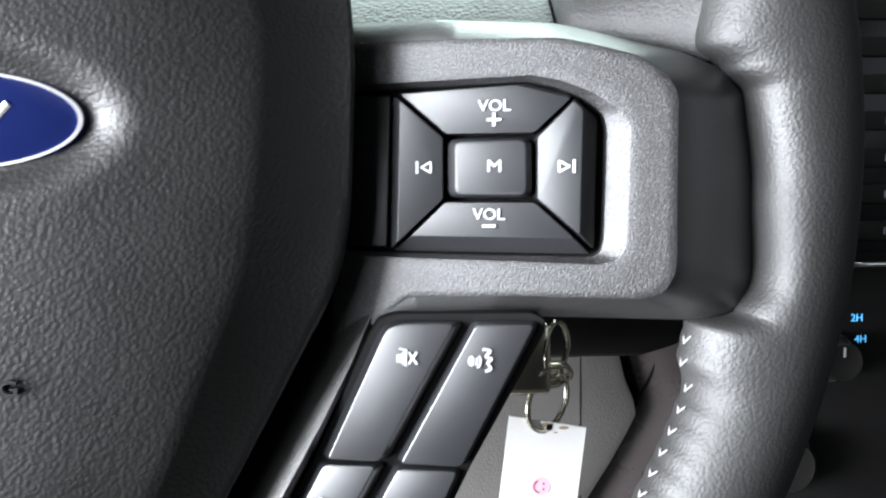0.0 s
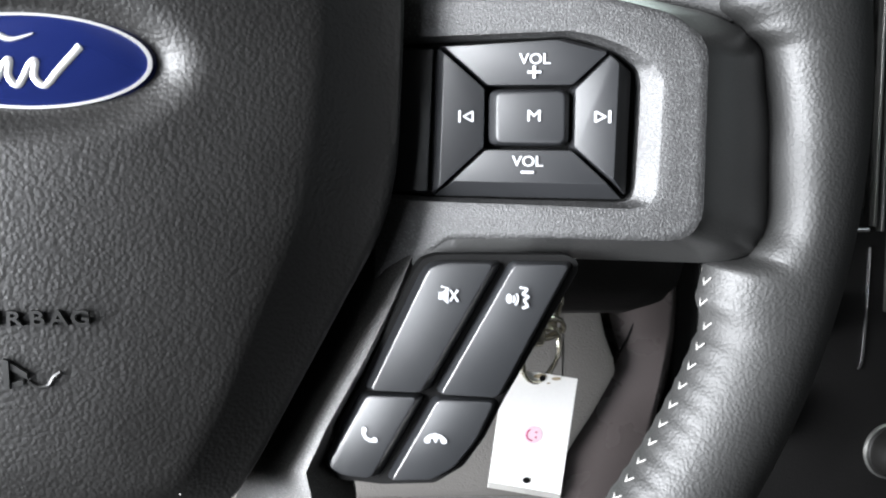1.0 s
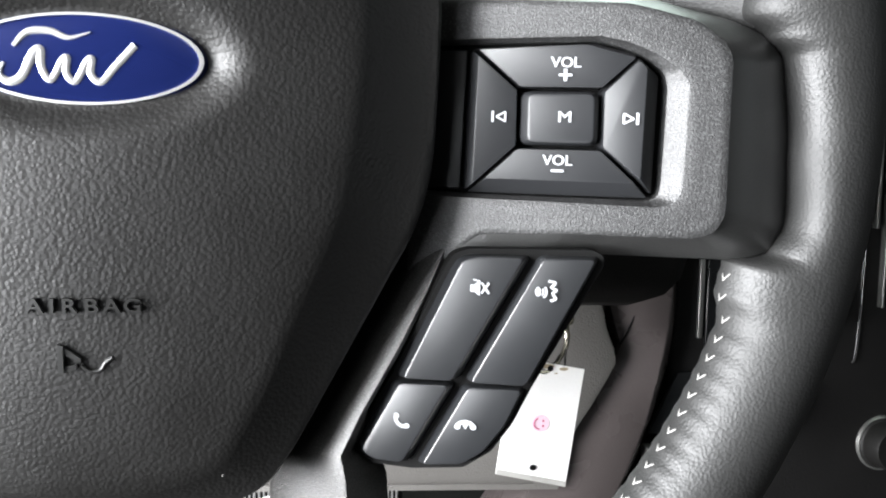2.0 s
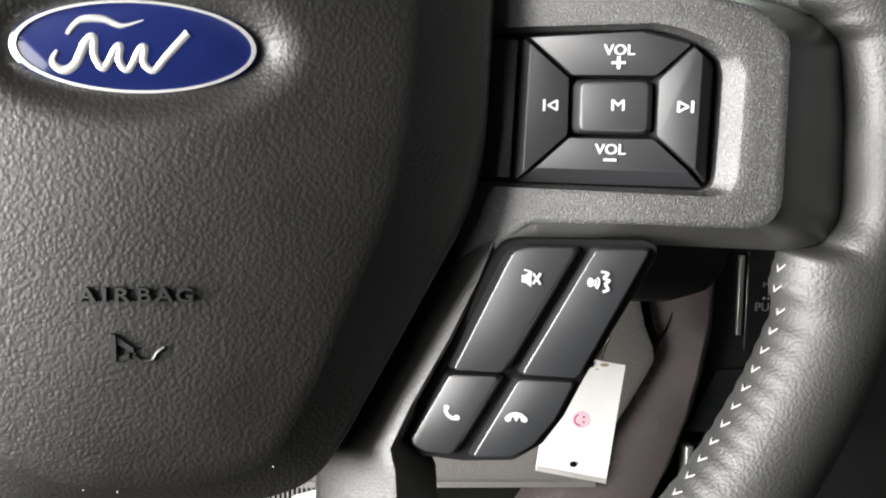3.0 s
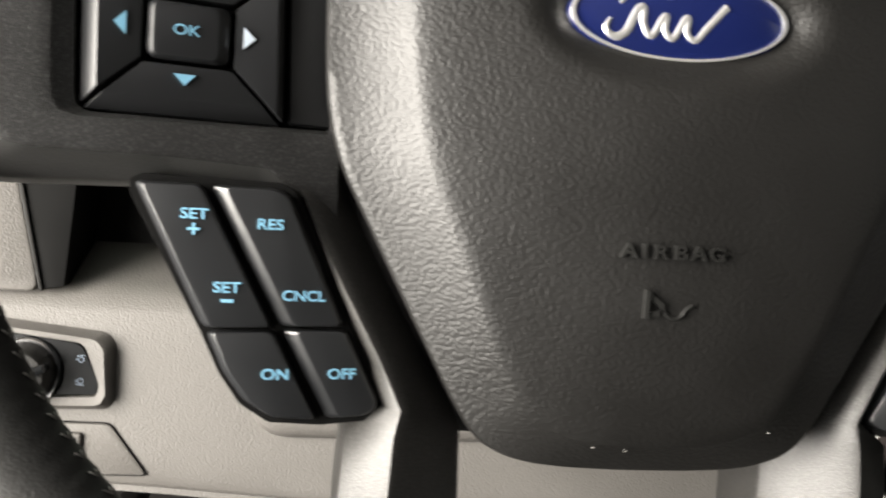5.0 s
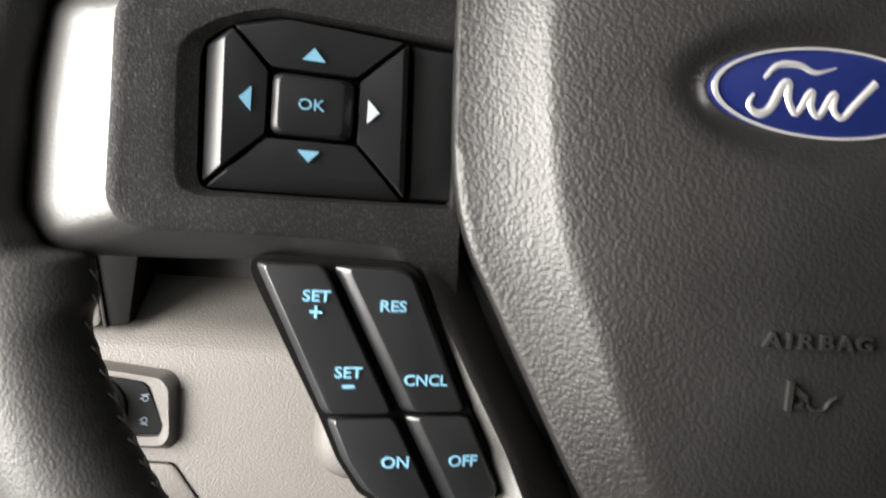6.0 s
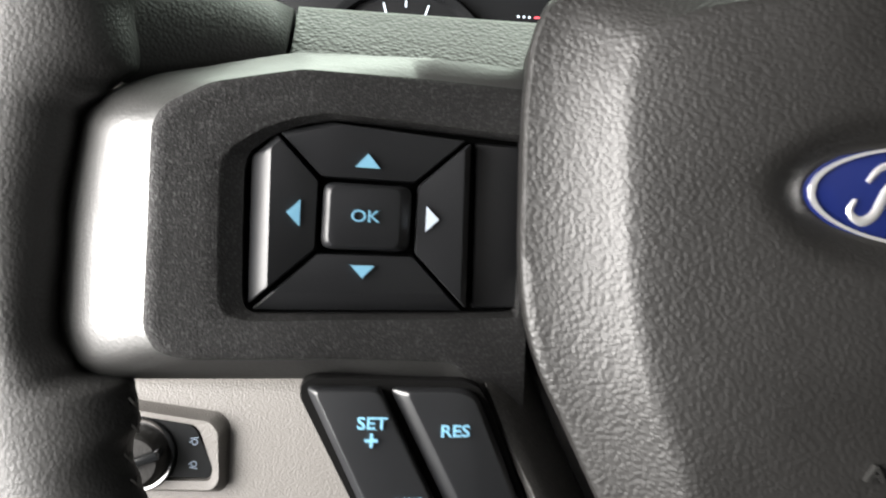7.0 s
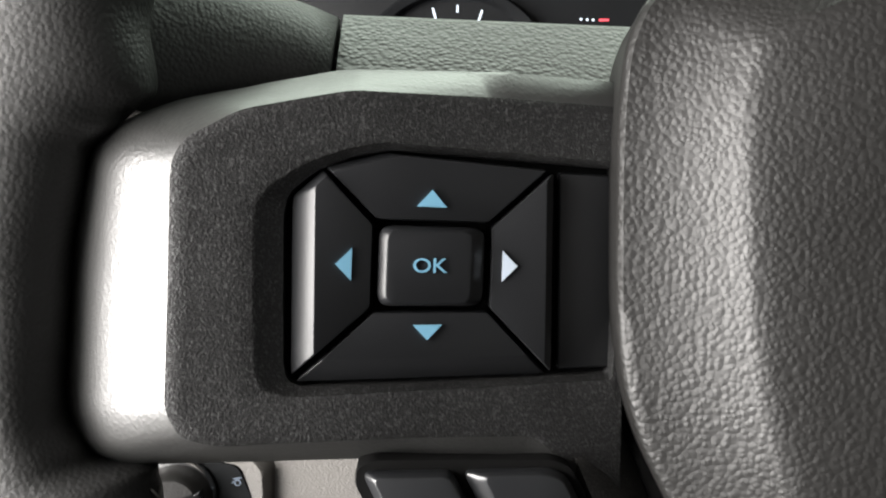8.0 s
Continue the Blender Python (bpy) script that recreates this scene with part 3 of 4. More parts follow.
    for x, zt, yf, zb in ((0.1362, 0.0490, 0.0225, 0.0325), (0.141, 0.0505, 0.0190, 0.0315), (0.149, 0.0525, 0.0135, 0.0300), (0.158, 0.0555, 0.0065, 0.0278), (0.166, 0.0592, -0.0005, 0.0245), (0.172, 0.063, -0.0060, 0.0248), (0.177, 0.0668, -0.0105, 0.0268), (0.182, 0.0705, -0.0132, 0.0285), (0.187, 0.074, -0.0148, 0.0295)):
        high = zt - zb
        row = [(x, 0.05, zb), (x, 0.05, zt - 0.002), (x, yf + 0.024, zt)]
        for v, y in ((0.06, 0.015), (0.2, 0.0088), (0.38, 0.0044), (0.58, 0.0018), (0.78, 0.0008), (0.93, 0.0012)):
            row.append((x, yf + y, zt - v * high))
        wing.append(row + [(x, yf + 0.0024, zt - high), (x, yf + 0.006, zb)])
    part("leather_grip", flip(loft(wing, True, True), s), M_RIM, wheel, sharp=70)
    return keys, pads, keyface, midface, padface


keys, pads, kf, mf, pf = spoke(1)
part("print", lettering("VOL", 0.1165, 0.0139, 0.0026, kf, 1.0, bold=0.003), M_WHITE, keys["up"])
part("print", prism(band([(0.1149, 0.0107), (0.1179, 0.0107)], 0.0006) + band([(0.1164, 0.0122), (0.1164, 0.0092)], 0.0006), kf), M_WHITE, keys["up"])
part("print", lettering("VOL", 0.1152, -0.0108, 0.0026, kf, 1.0, bold=0.003), M_WHITE, keys["down"])
part("print", prism(band([(0.1138, -0.0135), (0.1166, -0.0135)], 0.0006), kf), M_WHITE, keys["down"])
part("print", lettering("M", 0.1163, 0.0002, 0.0027, mf, 1.15), M_WHITE, keys["mid"])
part("print", prism(outline_next(0.1318, 0.0, 1), kf), M_WHITE, keys["out"])
part("print", prism(outline_next(0.1008, 0.0, -1), kf), M_WHITE, keys["in"])


def mute_sign(x, z):
    out = [[(x - 0.0022, z + 0.0009), (x - 0.0013, z + 0.0009), (x - 0.0013, z - 0.0009), (x - 0.0022, z - 0.0009)], [(x - 0.0012, z + 0.0010), (x + 0.0001, z + 0.0020), (x + 0.0001, z - 0.0020), (x - 0.0012, z - 0.0010)]]
    out += band([(x + 0.0005, z - 0.0013), (x + 0.0024, z + 0.0015)], 0.0005) + band([(x + 0.0005, z + 0.0015), (x + 0.0024, z - 0.0013)], 0.0005)
    return out + band([(x - 0.0016, z + 0.0023), (x + 0.0002, z + 0.0018)], 0.0004)


def voice_sign(x, z):
    out = band(spline([(x + 0.0004, z + 0.0026), (x + 0.0021, z + 0.0022), (x + 0.0011, z + 0.0009), (x + 0.0024, z + 0.0004), (x + 0.0015, z - 0.0006), (x + 0.0022, z - 0.0019), (x + 0.0010, z - 0.0025)], 4, False), 0.00056)
    out += [ring_of(x - 0.0022, z - 0.0002, 0.0007, 0.0012, 12)]
    for r in (0.0013, 0.0021):
        out += band(ring_of(x - 0.0022, z - 0.0002, r, r, 6, -0.8, 0.9), 0.00042)
    return out


def phone_sign(x, z, turn, k=1.0):
    c, q = k * math.cos(turn), k * math.sin(turn)
    place = lambda u, v: (x + u * c - v * q, z + u * q + v * c)
    out = []
    for p in band([(-0.0021, -0.0001), (-0.0012, 0.0007), (0.0, 0.0010), (0.0012, 0.0007), (0.0021, -0.0001)], 0.0010):
        out.append([place(u, v) for u, v in p])
    for e in (-1, 1):
        out.append([place(u, v) for u, v in ring_of(e * 0.0020, -0.0004, 0.0008, 0.0007, 10)])
    return out


def hang_up_sign(x, z):
    return phone_sign(x, z, 0.0) + [[(x - 0.0007, z + 0.0002), (x + 0.0007, z + 0.0002), (x, z - 0.0010)]]


part("print", prism(mute_sign(0.0953, -0.0440), pf), M_WHITE, pads["top_in"])
part("print", prism(voice_sign(0.1122, -0.0442), pf), M_WHITE, pads["top_out"])
part("print", prism(phone_sign(0.0762, -0.0800, 2.36, 0.92), pf), M_WHITE, pads["low_in"])
part("print", prism(hang_up_sign(0.0926, -0.0802), pf), M_WHITE, pads["low_out"])

keys, pads, kf, mf, pf = spoke(-1)
part("print", prism([[(-0.1186, 0.0099), (-0.1134, 0.0099), (-0.1160, 0.0128)]], kf), M_BLUE, keys["up"])
part("print", prism([[(-0.1185, -0.0102), (-0.1135, -0.0102), (-0.1160, -0.0128)]], kf), M_BLUE, keys["down"])
part("print", prism([[(-0.1290, 0.0027), (-0.1290, -0.0027), (-0.1316, 0.0)]], kf), M_BLUE, keys["out"])
part("print", prism([[(-0.1032, 0.0027), (-0.1032, -0.0027), (-0.1004, 0.0)]], kf), M_PALE, keys["in"])
part("print", lettering("OK", -0.1160, 0.0, 0.0025, mf, 1.15, bold=0.006), M_BLUE, keys["mid"])
part("print", lettering("SET", -0.1122, -0.0425, 0.0026, pf, 1.15, bold=0.014), M_BLUE, pads["top_out"])
part("print", prism(band([(-0.1136, -0.0461), (-0.1108, -0.0461)], 0.0006) + band([(-0.1122, -0.0447), (-0.1122, -0.0475)], 0.0006), pf), M_BLUE, pads["top_out"])
part("print", lettering("RES", -0.0946, -0.0442, 0.0026, pf, 1.15, bold=0.014), M_BLUE, pads["top_in"])
part("print", lettering("SET", -0.1040, -0.0596, 0.0026, pf, 1.15, bold=0.014), M_BLUE, pads["top_out"])
part("print", prism(band([(-0.1052, -0.0628), (-0.1024, -0.0628)], 0.0007), pf), M_BLUE, pads["top_out"])
part("print", lettering("CNCL", -0.0858, -0.0612, 0.0026, pf, 1.1, bold=0.014), M_BLUE, pads["top_in"])
part("print", lettering("ON", -0.0918, -0.0803, 0.0027, pf, 1.15, bold=0.014), M_BLUE, pads["low_out"])
part("print", lettering("OFF", -0.0755, -0.0803, 0.0027, pf, 1.1, bold=0.014), M_BLUE, pads["low_in"])

part("back_cover", box(-0.082, 0.082, 0.024, 0.06, -0.085, 0.046, 0.012), M_BLACK, wheel)

# ---- steering column with ignition ----
column = thing("steering_column", WHEEL, "black plastic steering column shroud with ignition lock", "steering column")
part("shroud", box(-0.078, 0.078, 0.058, 0.42, -0.108, 0.055, 0.02), M_GAP, column)
part("ignition_boss", turned([(0.024, 0.05), (0.024, 0.128), (0.020, 0.134), (0.013, 0.135), (0.0125, 0.148), (0.004, 0.149)], (0, 0.195, -0.052), "x"), M_GAP, column)

keyring = thing("key_ring", WHEEL, "steel key ring with white card tag hanging from ignition", "key ring")
part("key", box(0.142, 0.1675, 0.1925, 0.1985, -0.095, -0.064, 0.003), M_STEEL, keyring, "key head")


def wire_ring(cx, cy, cz, r, rz, tilt, turns=2):
    pts = []
    for i in range(24 * turns):
        a = 2 * math.pi * i / 24
        pts.append(Vector((r * math.cos(a), 0.0009 * i / 24, rz * math.sin(a))))
    m = Matrix.Translation((cx, cy, cz)) @ pose(0, 0, 0, *tilt)
    return tube([m @ p for p in pts], 0.0010)


part("ring", wire_ring(0.1705, 0.197, -0.0765, 0.0075, 0.0118, (0, 8, 40)), M_STEEL, keyring)
part("ring", wire_ring(0.1668, 0.198, -0.0985, 0.0085, 0.0135, (0, 18, 15)), M_STEEL, keyring)
part("ring", wire_ring(0.1695, 0.1965, -0.0880, 0.0078, 0.0062, (35, 10, 25), 3), M_STEEL, keyring)
tag = [(0.1500, -0.1045), (0.1833, -0.1105), (0.1770, -0.1668), (0.1438, -0.1597)]
tag_y = lambda x, z: 0.2 - 0.06 * (z + 0.135)
bm = bmesh.new()
fr = [bm.verts.new((x, tag_y(x, z) - 0.0004, z)) for x, z in tag]
bk = [bm.verts.new((x, tag_y(x, z) + 0.0004, z)) for x, z in tag]
bm.faces.new(fr), bm.faces.new(bk)
for i in range(4):
    bm.faces.new((fr[i], bk[i], bk[(i + 1) % 4], fr[(i + 1) % 4]))
card = part("tag", bm, M_PAPER, keyring, "white card tag", smooth=False)
tf = lambda x, z: tag_y(x, z) - 0.0004
part("print", prism([ring_of(0.1638, -0.1358, 0.0042, 0.0040, 20)], tf, 0.0001, 0.0001), M_HALO, card)
part("print", prism(band(ring_of(0.1633, -0.1358, 0.0026, 0.0026, 14, 1.9, 5.0), 0.0005) + [ring_of(0.1650, -0.1346, 0.0005, 0.0005, 8), ring_of(0.1650, -0.1370, 0.0005, 0.0005, 8)], tf, 0.0001, 0.0003), M_INK, card)
part("end_strip", prism([[(0.1441, -0.1574), (0.1773, -0.1645), (0.1770, -0.1668), (0.1438, -0.1597)]], tf, 0.0001, 0.0002), M_CARD_EDGE, card, "worn clear strip along the lower edge")
for sx, sz, w in ((0.1660, -0.1088, 0.0030), (0.1735, -0.1102, 0.0022), (0.1700, -0.1122, 0.0009), (0.1585, -0.1075, 0.0014)):
    part("stain", prism([ring_of(sx, sz, w, w * 0.35, 10)], tf, 0.0001, 0.0001), M_STAIN, card)
part("punched_hole", prism([ring_of(0.1612, -0.1570, 0.0017, 0.0014, 14)], tf, 0.0001, 0.0003), M_GAP, card)
part("punched_hole", prism([ring_of(0.1672, -0.1098, 0.0014, 0.0014, 14)], tf, 0.0001, 0.0003), M_GAP, card)

# ---- dashboard ----
dash = thing("dashboard", DASH, "beige lower dashboard under a black upper dashboard", "dashboard")
profile = [(0.47, -0.028), (0.385, -0.056), (0.365, -0.0630), (0.345, -0.0700), (0.324, -0.0775), (0.310, -0.0835), (0.303, -0.0905), (0.300, -0.102), (0.300, -0.15), (0.301, -0.185), (0.304, -0.1915), (0.312, -0.1955), (0.40, -0.196)]
prof = [(p.x, p.y) for p in spline(profile, 3, False)]
loops = []
for i in range(33):
    x = -0.42 + i * (0.62 / 32)
    drop = 0.052 * (x + 0.03) if x < -0.15 else -0.0062 + 0.0747 * (x + 0.15) if x < 0 else 0.0050 + 0.021 * x
    loops.append([(x, y, z - (drop if z < -0.18 else 0)) for y, z in prof])
part("lower_panel", loft(loops, closed=False), M_BEIGE, dash, "beige grained lower dash panel")
# right-hand end of the beige panel, cut to the gap beside the taupe trim
zs = [-0.045, -0.08, -0.095, -0.112, -0.124, -0.131, -0.140, -0.155, -0.173, -0.199]
xs = [x - 0.0085 for x in (0.226, 0.228, 0.2305, 0.2345, 0.2395, 0.2405, 0.236, 0.2275, 0.216, 0.199)]
loops = [[(0.195, 0.3006, z) for z in zs], [(x - 0.006, 0.3006, z) for x, z in zip(xs, zs)], [(x - 0.0015, 0.302, z) for x, z in zip(xs, zs)], [(x, 0.307, z) for x, z in zip(xs, zs)], [(x, 0.36, z) for x, z in zip(xs, zs)]]
part("panel_end", loft(loops, closed=False), M_BEIGE, dash)
part("upper_dash", box(-0.215, 0.20, 0.368, 0.75, -0.085, 0.16, 0.008), M_BLACK, dash, "black upper dashboard")
# raised knee panel
boss = rounded([(-0.106, -0.104), (-0.106, -0.157), (0.10, -0.157), (0.10, -0.104)], 8, 0.022)
boss_in = rounded(inset([(-0.106, -0.104), (-0.106, -0.157), (0.10, -0.157), (0.10, -0.104)], [0.009] * 4), 8, 0.016)
part("column_surround", loft([[(p.x, 0.303, p.y) for p in boss], [(p.x, 0.297, p.y) for p in mid(boss, boss_in, 0.1)], [(p.x, 0.2915, p.y) for p in mid(boss, boss_in, 0.5)], [(p.x, 0.2895, p.y) for p in boss_in]], False, True), M_BEIGE, dash)

taupe = thing("centre_trim", Matrix.Translation(WHEEL.to_3x3() @ Vector((-0.0124, 0, 0.0097))) @ nearer(1.053), "taupe plastic trim beside the centre console", "trim")
zrow = [0.06, 0.0, -0.04, -0.07, -0.100, -0.118, -0.131, -0.150, -0.173, -0.205, -0.25, -0.32]
ax = [0.226, 0.226, 0.228, 0.231, 0.2345, 0.2395, 0.2440, 0.2335, 0.2195, 0.199, 0.170, 0.13]
bx = [0.2735, 0.2735, 0.2735, 0.2735, 0.2735, 0.273, 0.2715, 0.268, 0.262, 0.250, 0.228, 0.19]
cx = [0.297, 0.297, 0.297, 0.297, 0.297, 0.297, 0.2965, 0.293, 0.287, 0.275, 0.25, 0.21]
loops = [[(a, 0.36, z) for a, z in zip(ax, zrow)], [(a + 0.0005, 0.311, z) for a, z in zip(ax, zrow)], [(a + 0.003, 0.306, z) for a, z in zip(ax, zrow)], [(a * 0.6 + b * 0.4, 0.302, z) for a, b, z in zip(ax, bx, zrow)], [(b - 0.0022, 0.2975, z) for b, z in zip(bx, zrow)], [(b, 0.2985, z) for b, z in zip(bx, zrow)], [(b * 0.5 + c * 0.5, 0.322, z) for b, c, z in zip(bx, cx, zrow)], [(c, 0.352, z) for c, z in zip(cx, zrow)]]
part("trim_panel", loft(loops, closed=False), M_BROWN, taupe)
part("seam", tube([Vector((p.x, 0.3024, p.y)) for p in spline([(0.2520, -0.080), (0.2530, -0.0940), (0.2540, -0.1026), (0.2530, -0.1121), (0.2498, -0.1206), (0.2450, -0.1295)], 4, False)], 0.0006), M_GAP, taupe, "thin dark seam line")
part("backing", box(0.19, 0.30, 0.352, 0.38, -0.33, 0.08, 0.0), M_GAP, taupe)

# headlight switch
pod = thing("headlight_switch", DASH @ Matrix.Translation((-0.1755, 0.29, -0.1250)) @ Matrix.Scale(0.93, 4) @ Matrix.Translation((0.170, -0.29, 0.126)), "black headlight switch pod in a raised beige frame", "switch")
frame_out = rounded([(-0.262, -0.098), (-0.1755, -0.1075), (-0.1705, -0.1130), (-0.1700, -0.1405), (-0.1740, -0.1450), (-0.262, -0.1465)], 5, 0.003)
frame_in = rounded([(-0.257, -0.1015), (-0.1862, -0.1105), (-0.1828, -0.1132), (-0.1748, -0.1325), (-0.1758, -0.1385), (-0.257, -0.1412)], 5, 0.002)
frame_base = [Vector((p.x + (0.0035 if p.x > -0.2 else 0), p.y + (0.003 if p.y > -0.125 else -0.003))) for p in frame_out]
part("frame", loft([[(p.x, 0.3015, p.y) for p in frame_base], [(p.x, 0.2985, p.y) for p in mid(frame_base, frame_out, 0.6)], [(p.x, 0.2918, p.y) for p in frame_out], [(p.x, 0.2900, p.y) for p in mid(frame_out, frame_in, 0.2)], [(p.x, 0.2905, p.y) for p in mid(frame_out, frame_in, 0.9)], [(p.x, 0.2935, p.y) for p in frame_in]]), M_BEIGE, pod, "raised beige frame")
part("face_plate", loft([[(p.x, 0.297, p.y) for p in frame_in], [(p.x, 0.2925, p.y) for p in mid(frame_in, frame_out, -0.1)], [(p.x, 0.2925, p.y) for p in mid(frame_in, frame_out, -0.3)]], True, True), M_GLOSS, pod)
knob = part("knob", turned([(0.0165, 0.2935), (0.0165, 0.288), (0.0150, 0.284), (0.0140, 0.276), (0.012, 0.274), (0.001, 0.2735)], (-0.2125, 0.0, -0.1270)), M_BLACK, pod)
part("chrome_ring", turned([(0.0185, 0.2935), (0.0190, 0.290), (0.0178, 0.2870), (0.0166, 0.2872), (0.0164, 0.2935)], (-0.2125, 0.0, -0.1270)), M_CHROME, pod)
pfz = lambda x, z: 0.2925
for zc, lean in ((-0.1195, 1), (-0.1310, -1)):
    icon = band(ring_of(-0.1845, zc, 0.0014, 0.0014, 12) + [(-0.1831, zc)], 0.0004)
    icon += band([(-0.1868, zc + 0.0018 * lean), (-0.1826, zc + 0.0024 * lean)], 0.0004) + band([(-0.1872, zc - 0.0004), (-0.1862, zc + 0.0006)], 0.0004)
    part("print", prism(icon, pfz), M_ICON, pod)
part("grip", soften(loft([[(x, y, z) for x, z in ((-0.2275, -0.1305), (-0.2255, -0.1345), (-0.1975, -0.1235), (-0.1995, -0.1195))] for y in (0.286, 0.268)], True, True), 0.0012), M_GLOSS, knob)

# fuse cover with small switch
fuse = thing("access_cover", DASH, "beige access cover with a small black switch in the dash", "cover")
fo = rounded([(-0.252, -0.1505), (-0.1745, -0.1515), (-0.1545, -0.1785), (-0.252, -0.1795)], 5, 0.003)
fi = inset([(-0.252, -0.1505), (-0.1745, -0.1515), (-0.1545, -0.1785), (-0.252, -0.1795)], [0.0007] * 4)
fi = rounded(fi, 5, 0.003)
part("panel", loft([[(p.x, 0.303, p.y) for p in fi], [(p.x, 0.2986, p.y) for p in fi], [(p.x, 0.2980, p.y) for p in mid(fi, [Vector((-0.2, -0.165))] * len(fi), 0.03)]], True, True), M_BEIGE, fuse)
part("seam", loft([[(p.x, 0.2994, p.y) for p in fo], [(p.x, 0.2994, p.y) for p in fi]]), M_GAP, fuse, "dark seam round the cover")
part("switch_frame", box(-0.226, -0.188, 0.295, 0.300, -0.1705, -0.1565, 0.0015), M_BEIGE, fuse)
part("switch", box(-0.223, -0.191, 0.293, 0.299, -0.1685, -0.1585, 0.0012), M_BLACK, fuse)
part("print", prism(band([(-0.209, -0.1625), (-0.203, -0.1625)], 0.0008) + band([(-0.208, -0.1650), (-0.204, -0.1650)], 0.0006), lambda x, z: 0.293), M_WHITE, fuse)

vent = thing("side_vent_housing", DASH, "black wedge-shaped vent housing on the beige ledge", "vent")
wedge = [(-0.2110, -0.0852), (-0.2000, -0.0833), (-0.1960, -0.0300), (-0.1950, 0.0050), (-0.2320, 0.0050), (-0.2220, -0.0373)]
part("body", soften(loft([[(x, 0.2985, z) for x, z in wedge], [(x, 0.42, z) for x, z in wedge]], True, True), 0.0012), M_GAP, vent)
edge = [(-0.2119, -0.0856), (-0.2101, -0.0856), (-0.2207, -0.0373), (-0.2302, 0.0050), (-0.2328, 0.0050), (-0.2230, -0.0373)]
part("edge_strip", soften(loft([[(x, 0.2965, z) for x, z in edge], [(x, 0.31, z) for x, z in edge]], True, True), 0.0005), M_BLACK, vent, "dark edge strip")
pillar = thing("door_pillar_trim", DASH, "pale grey trim beside the vent housing", "trim")
side = [(-0.33, -0.0865), (-0.2122, -0.0865), (-0.2232, -0.0373), (-0.2330, 0.0050), (-0.33, 0.0050)]
side = rounded(side, 6, 0.007)
side_in = mid(side, [Vector((-0.28, -0.04))] * len(side), 0.03)
part("panel", loft([[(p.x, 0.298, p.y) for p in side_in], [(p.x, 0.2988, p.y) for p in mid(side_in, side, 0.7)], [(p.x, 0.3005, p.y) for p in side], [(p.x, 0.40, p.y) for p in side]], True, True), M_BEIGE, pillar)

# instrument cluster
gauges = thing("instrument_cluster", WHEEL, "black instrument cluster with white scale marks", "gauge")
part("face_plate", box(-0.17, 0.17, 0.215, 0.24, -0.03, 0.14, 0.006), M_GLOSS, gauges)
DIAL_Z = 0.053
for gx in (-0.1055, 0.1055):
    part("ring", turned([(0.0385, 0.216), (0.0385, 0.211), (0.0375, 0.2095), (0.0350, 0.2100), (0.0340, 0.216)], (gx, 0, DIAL_Z), n=64), M_GLOSS, gauges, "dark glossy dial ring")
    for k in range(15):
        a = radians(90 + 119 - 17 * k)
        c, q = math.cos(a), math.sin(a)
        r0 = 0.0268 if k % 2 == 0 else 0.0288
        part("tick", prism(band([(gx + r0 * c, DIAL_Z + r0 * q), (gx + 0.0314 * c, DIAL_Z + 0.0314 * q)], 0.0007), lambda x, z: 0.215, 0.0003), M_PALE, gauges)
for x in (-0.0595, -0.0572, -0.0550):
    part("warning_mark", prism([ring_of(x, 0.0812, 0.0005, 0.0005, 8)], lambda x, z: 0.215, 0.0003), M_PALE, gauges)
part("warning_mark", prism(band([(-0.0528, 0.0812), (-0.0492, 0.0814)], 0.0009), lambda x, z: 0.215, 0.0003), M_RED, gauges)
part("hood", box(-0.19, 0.19, 0.16, 0.40, 0.142, 0.155, 0.005), M_BLACK, gauges)
# added black box standing in for the shade over the trim's upper part
part("shade_box", box(0.10, 0.252, 0.225, 0.37, -0.090, 0.15, 0.03), M_BLACK, gauges)

# centre console panel
console = thing("centre_console", Matrix.Translation(WHEEL.to_3x3() @ Vector((-0.0115, 0, 0.0030))) @ nearer(0.985), "dark centre console with knobs, chrome strips and a display", "console")
part("panel", box(0.296, 0.75, 0.351, 0.40, -0.46, 0.16, 0.004), M_CONSOLE, console)
pan = lambda x, z: 0.351
part("chrome_slot", box(0.3112, 0.3145, 0.3482, 0.353, -0.129, -0.080, 0.0008), M_DULL, console)
part("recess", box(0.3165, 0.362, 0.3495, 0.353, -0.140, -0.070, 0.002), M_GLOSS, console)
recess = lambda x, z: 0.3495
part("print", lettering("PULL", 0.331, -0.1115, 0.0052, recess, 1.05), M_DIM, console)
axle = band([(0.331, -0.0985), (0.331, -0.1045)], 0.0007) + band([(0.3275, -0.0975), (0.3345, -0.0975)], 0.0008) + band([(0.3275, -0.0962), (0.3275, -0.0990)], 0.0008) + band([(0.3345, -0.0962), (0.3345, -0.0990)], 0.0008) + [ring_of(x, -0.1062, 0.0010, 0.0010, 8) for x in (0.328, 0.331, 0.334)]
part("print", prism(axle, recess), M_DIM, console)
lower = [(0.2995, -0.1500), (0.3620, -0.1470), (0.3620, -0.1900), (0.2820, -0.1885)]
part("switch_bay", soften(loft([[(x, 0.3525, z) for x, z in lower], [(x, 0.3475, z) for x, z in lower]], True, True), 0.0015), M_GLOSS, console)


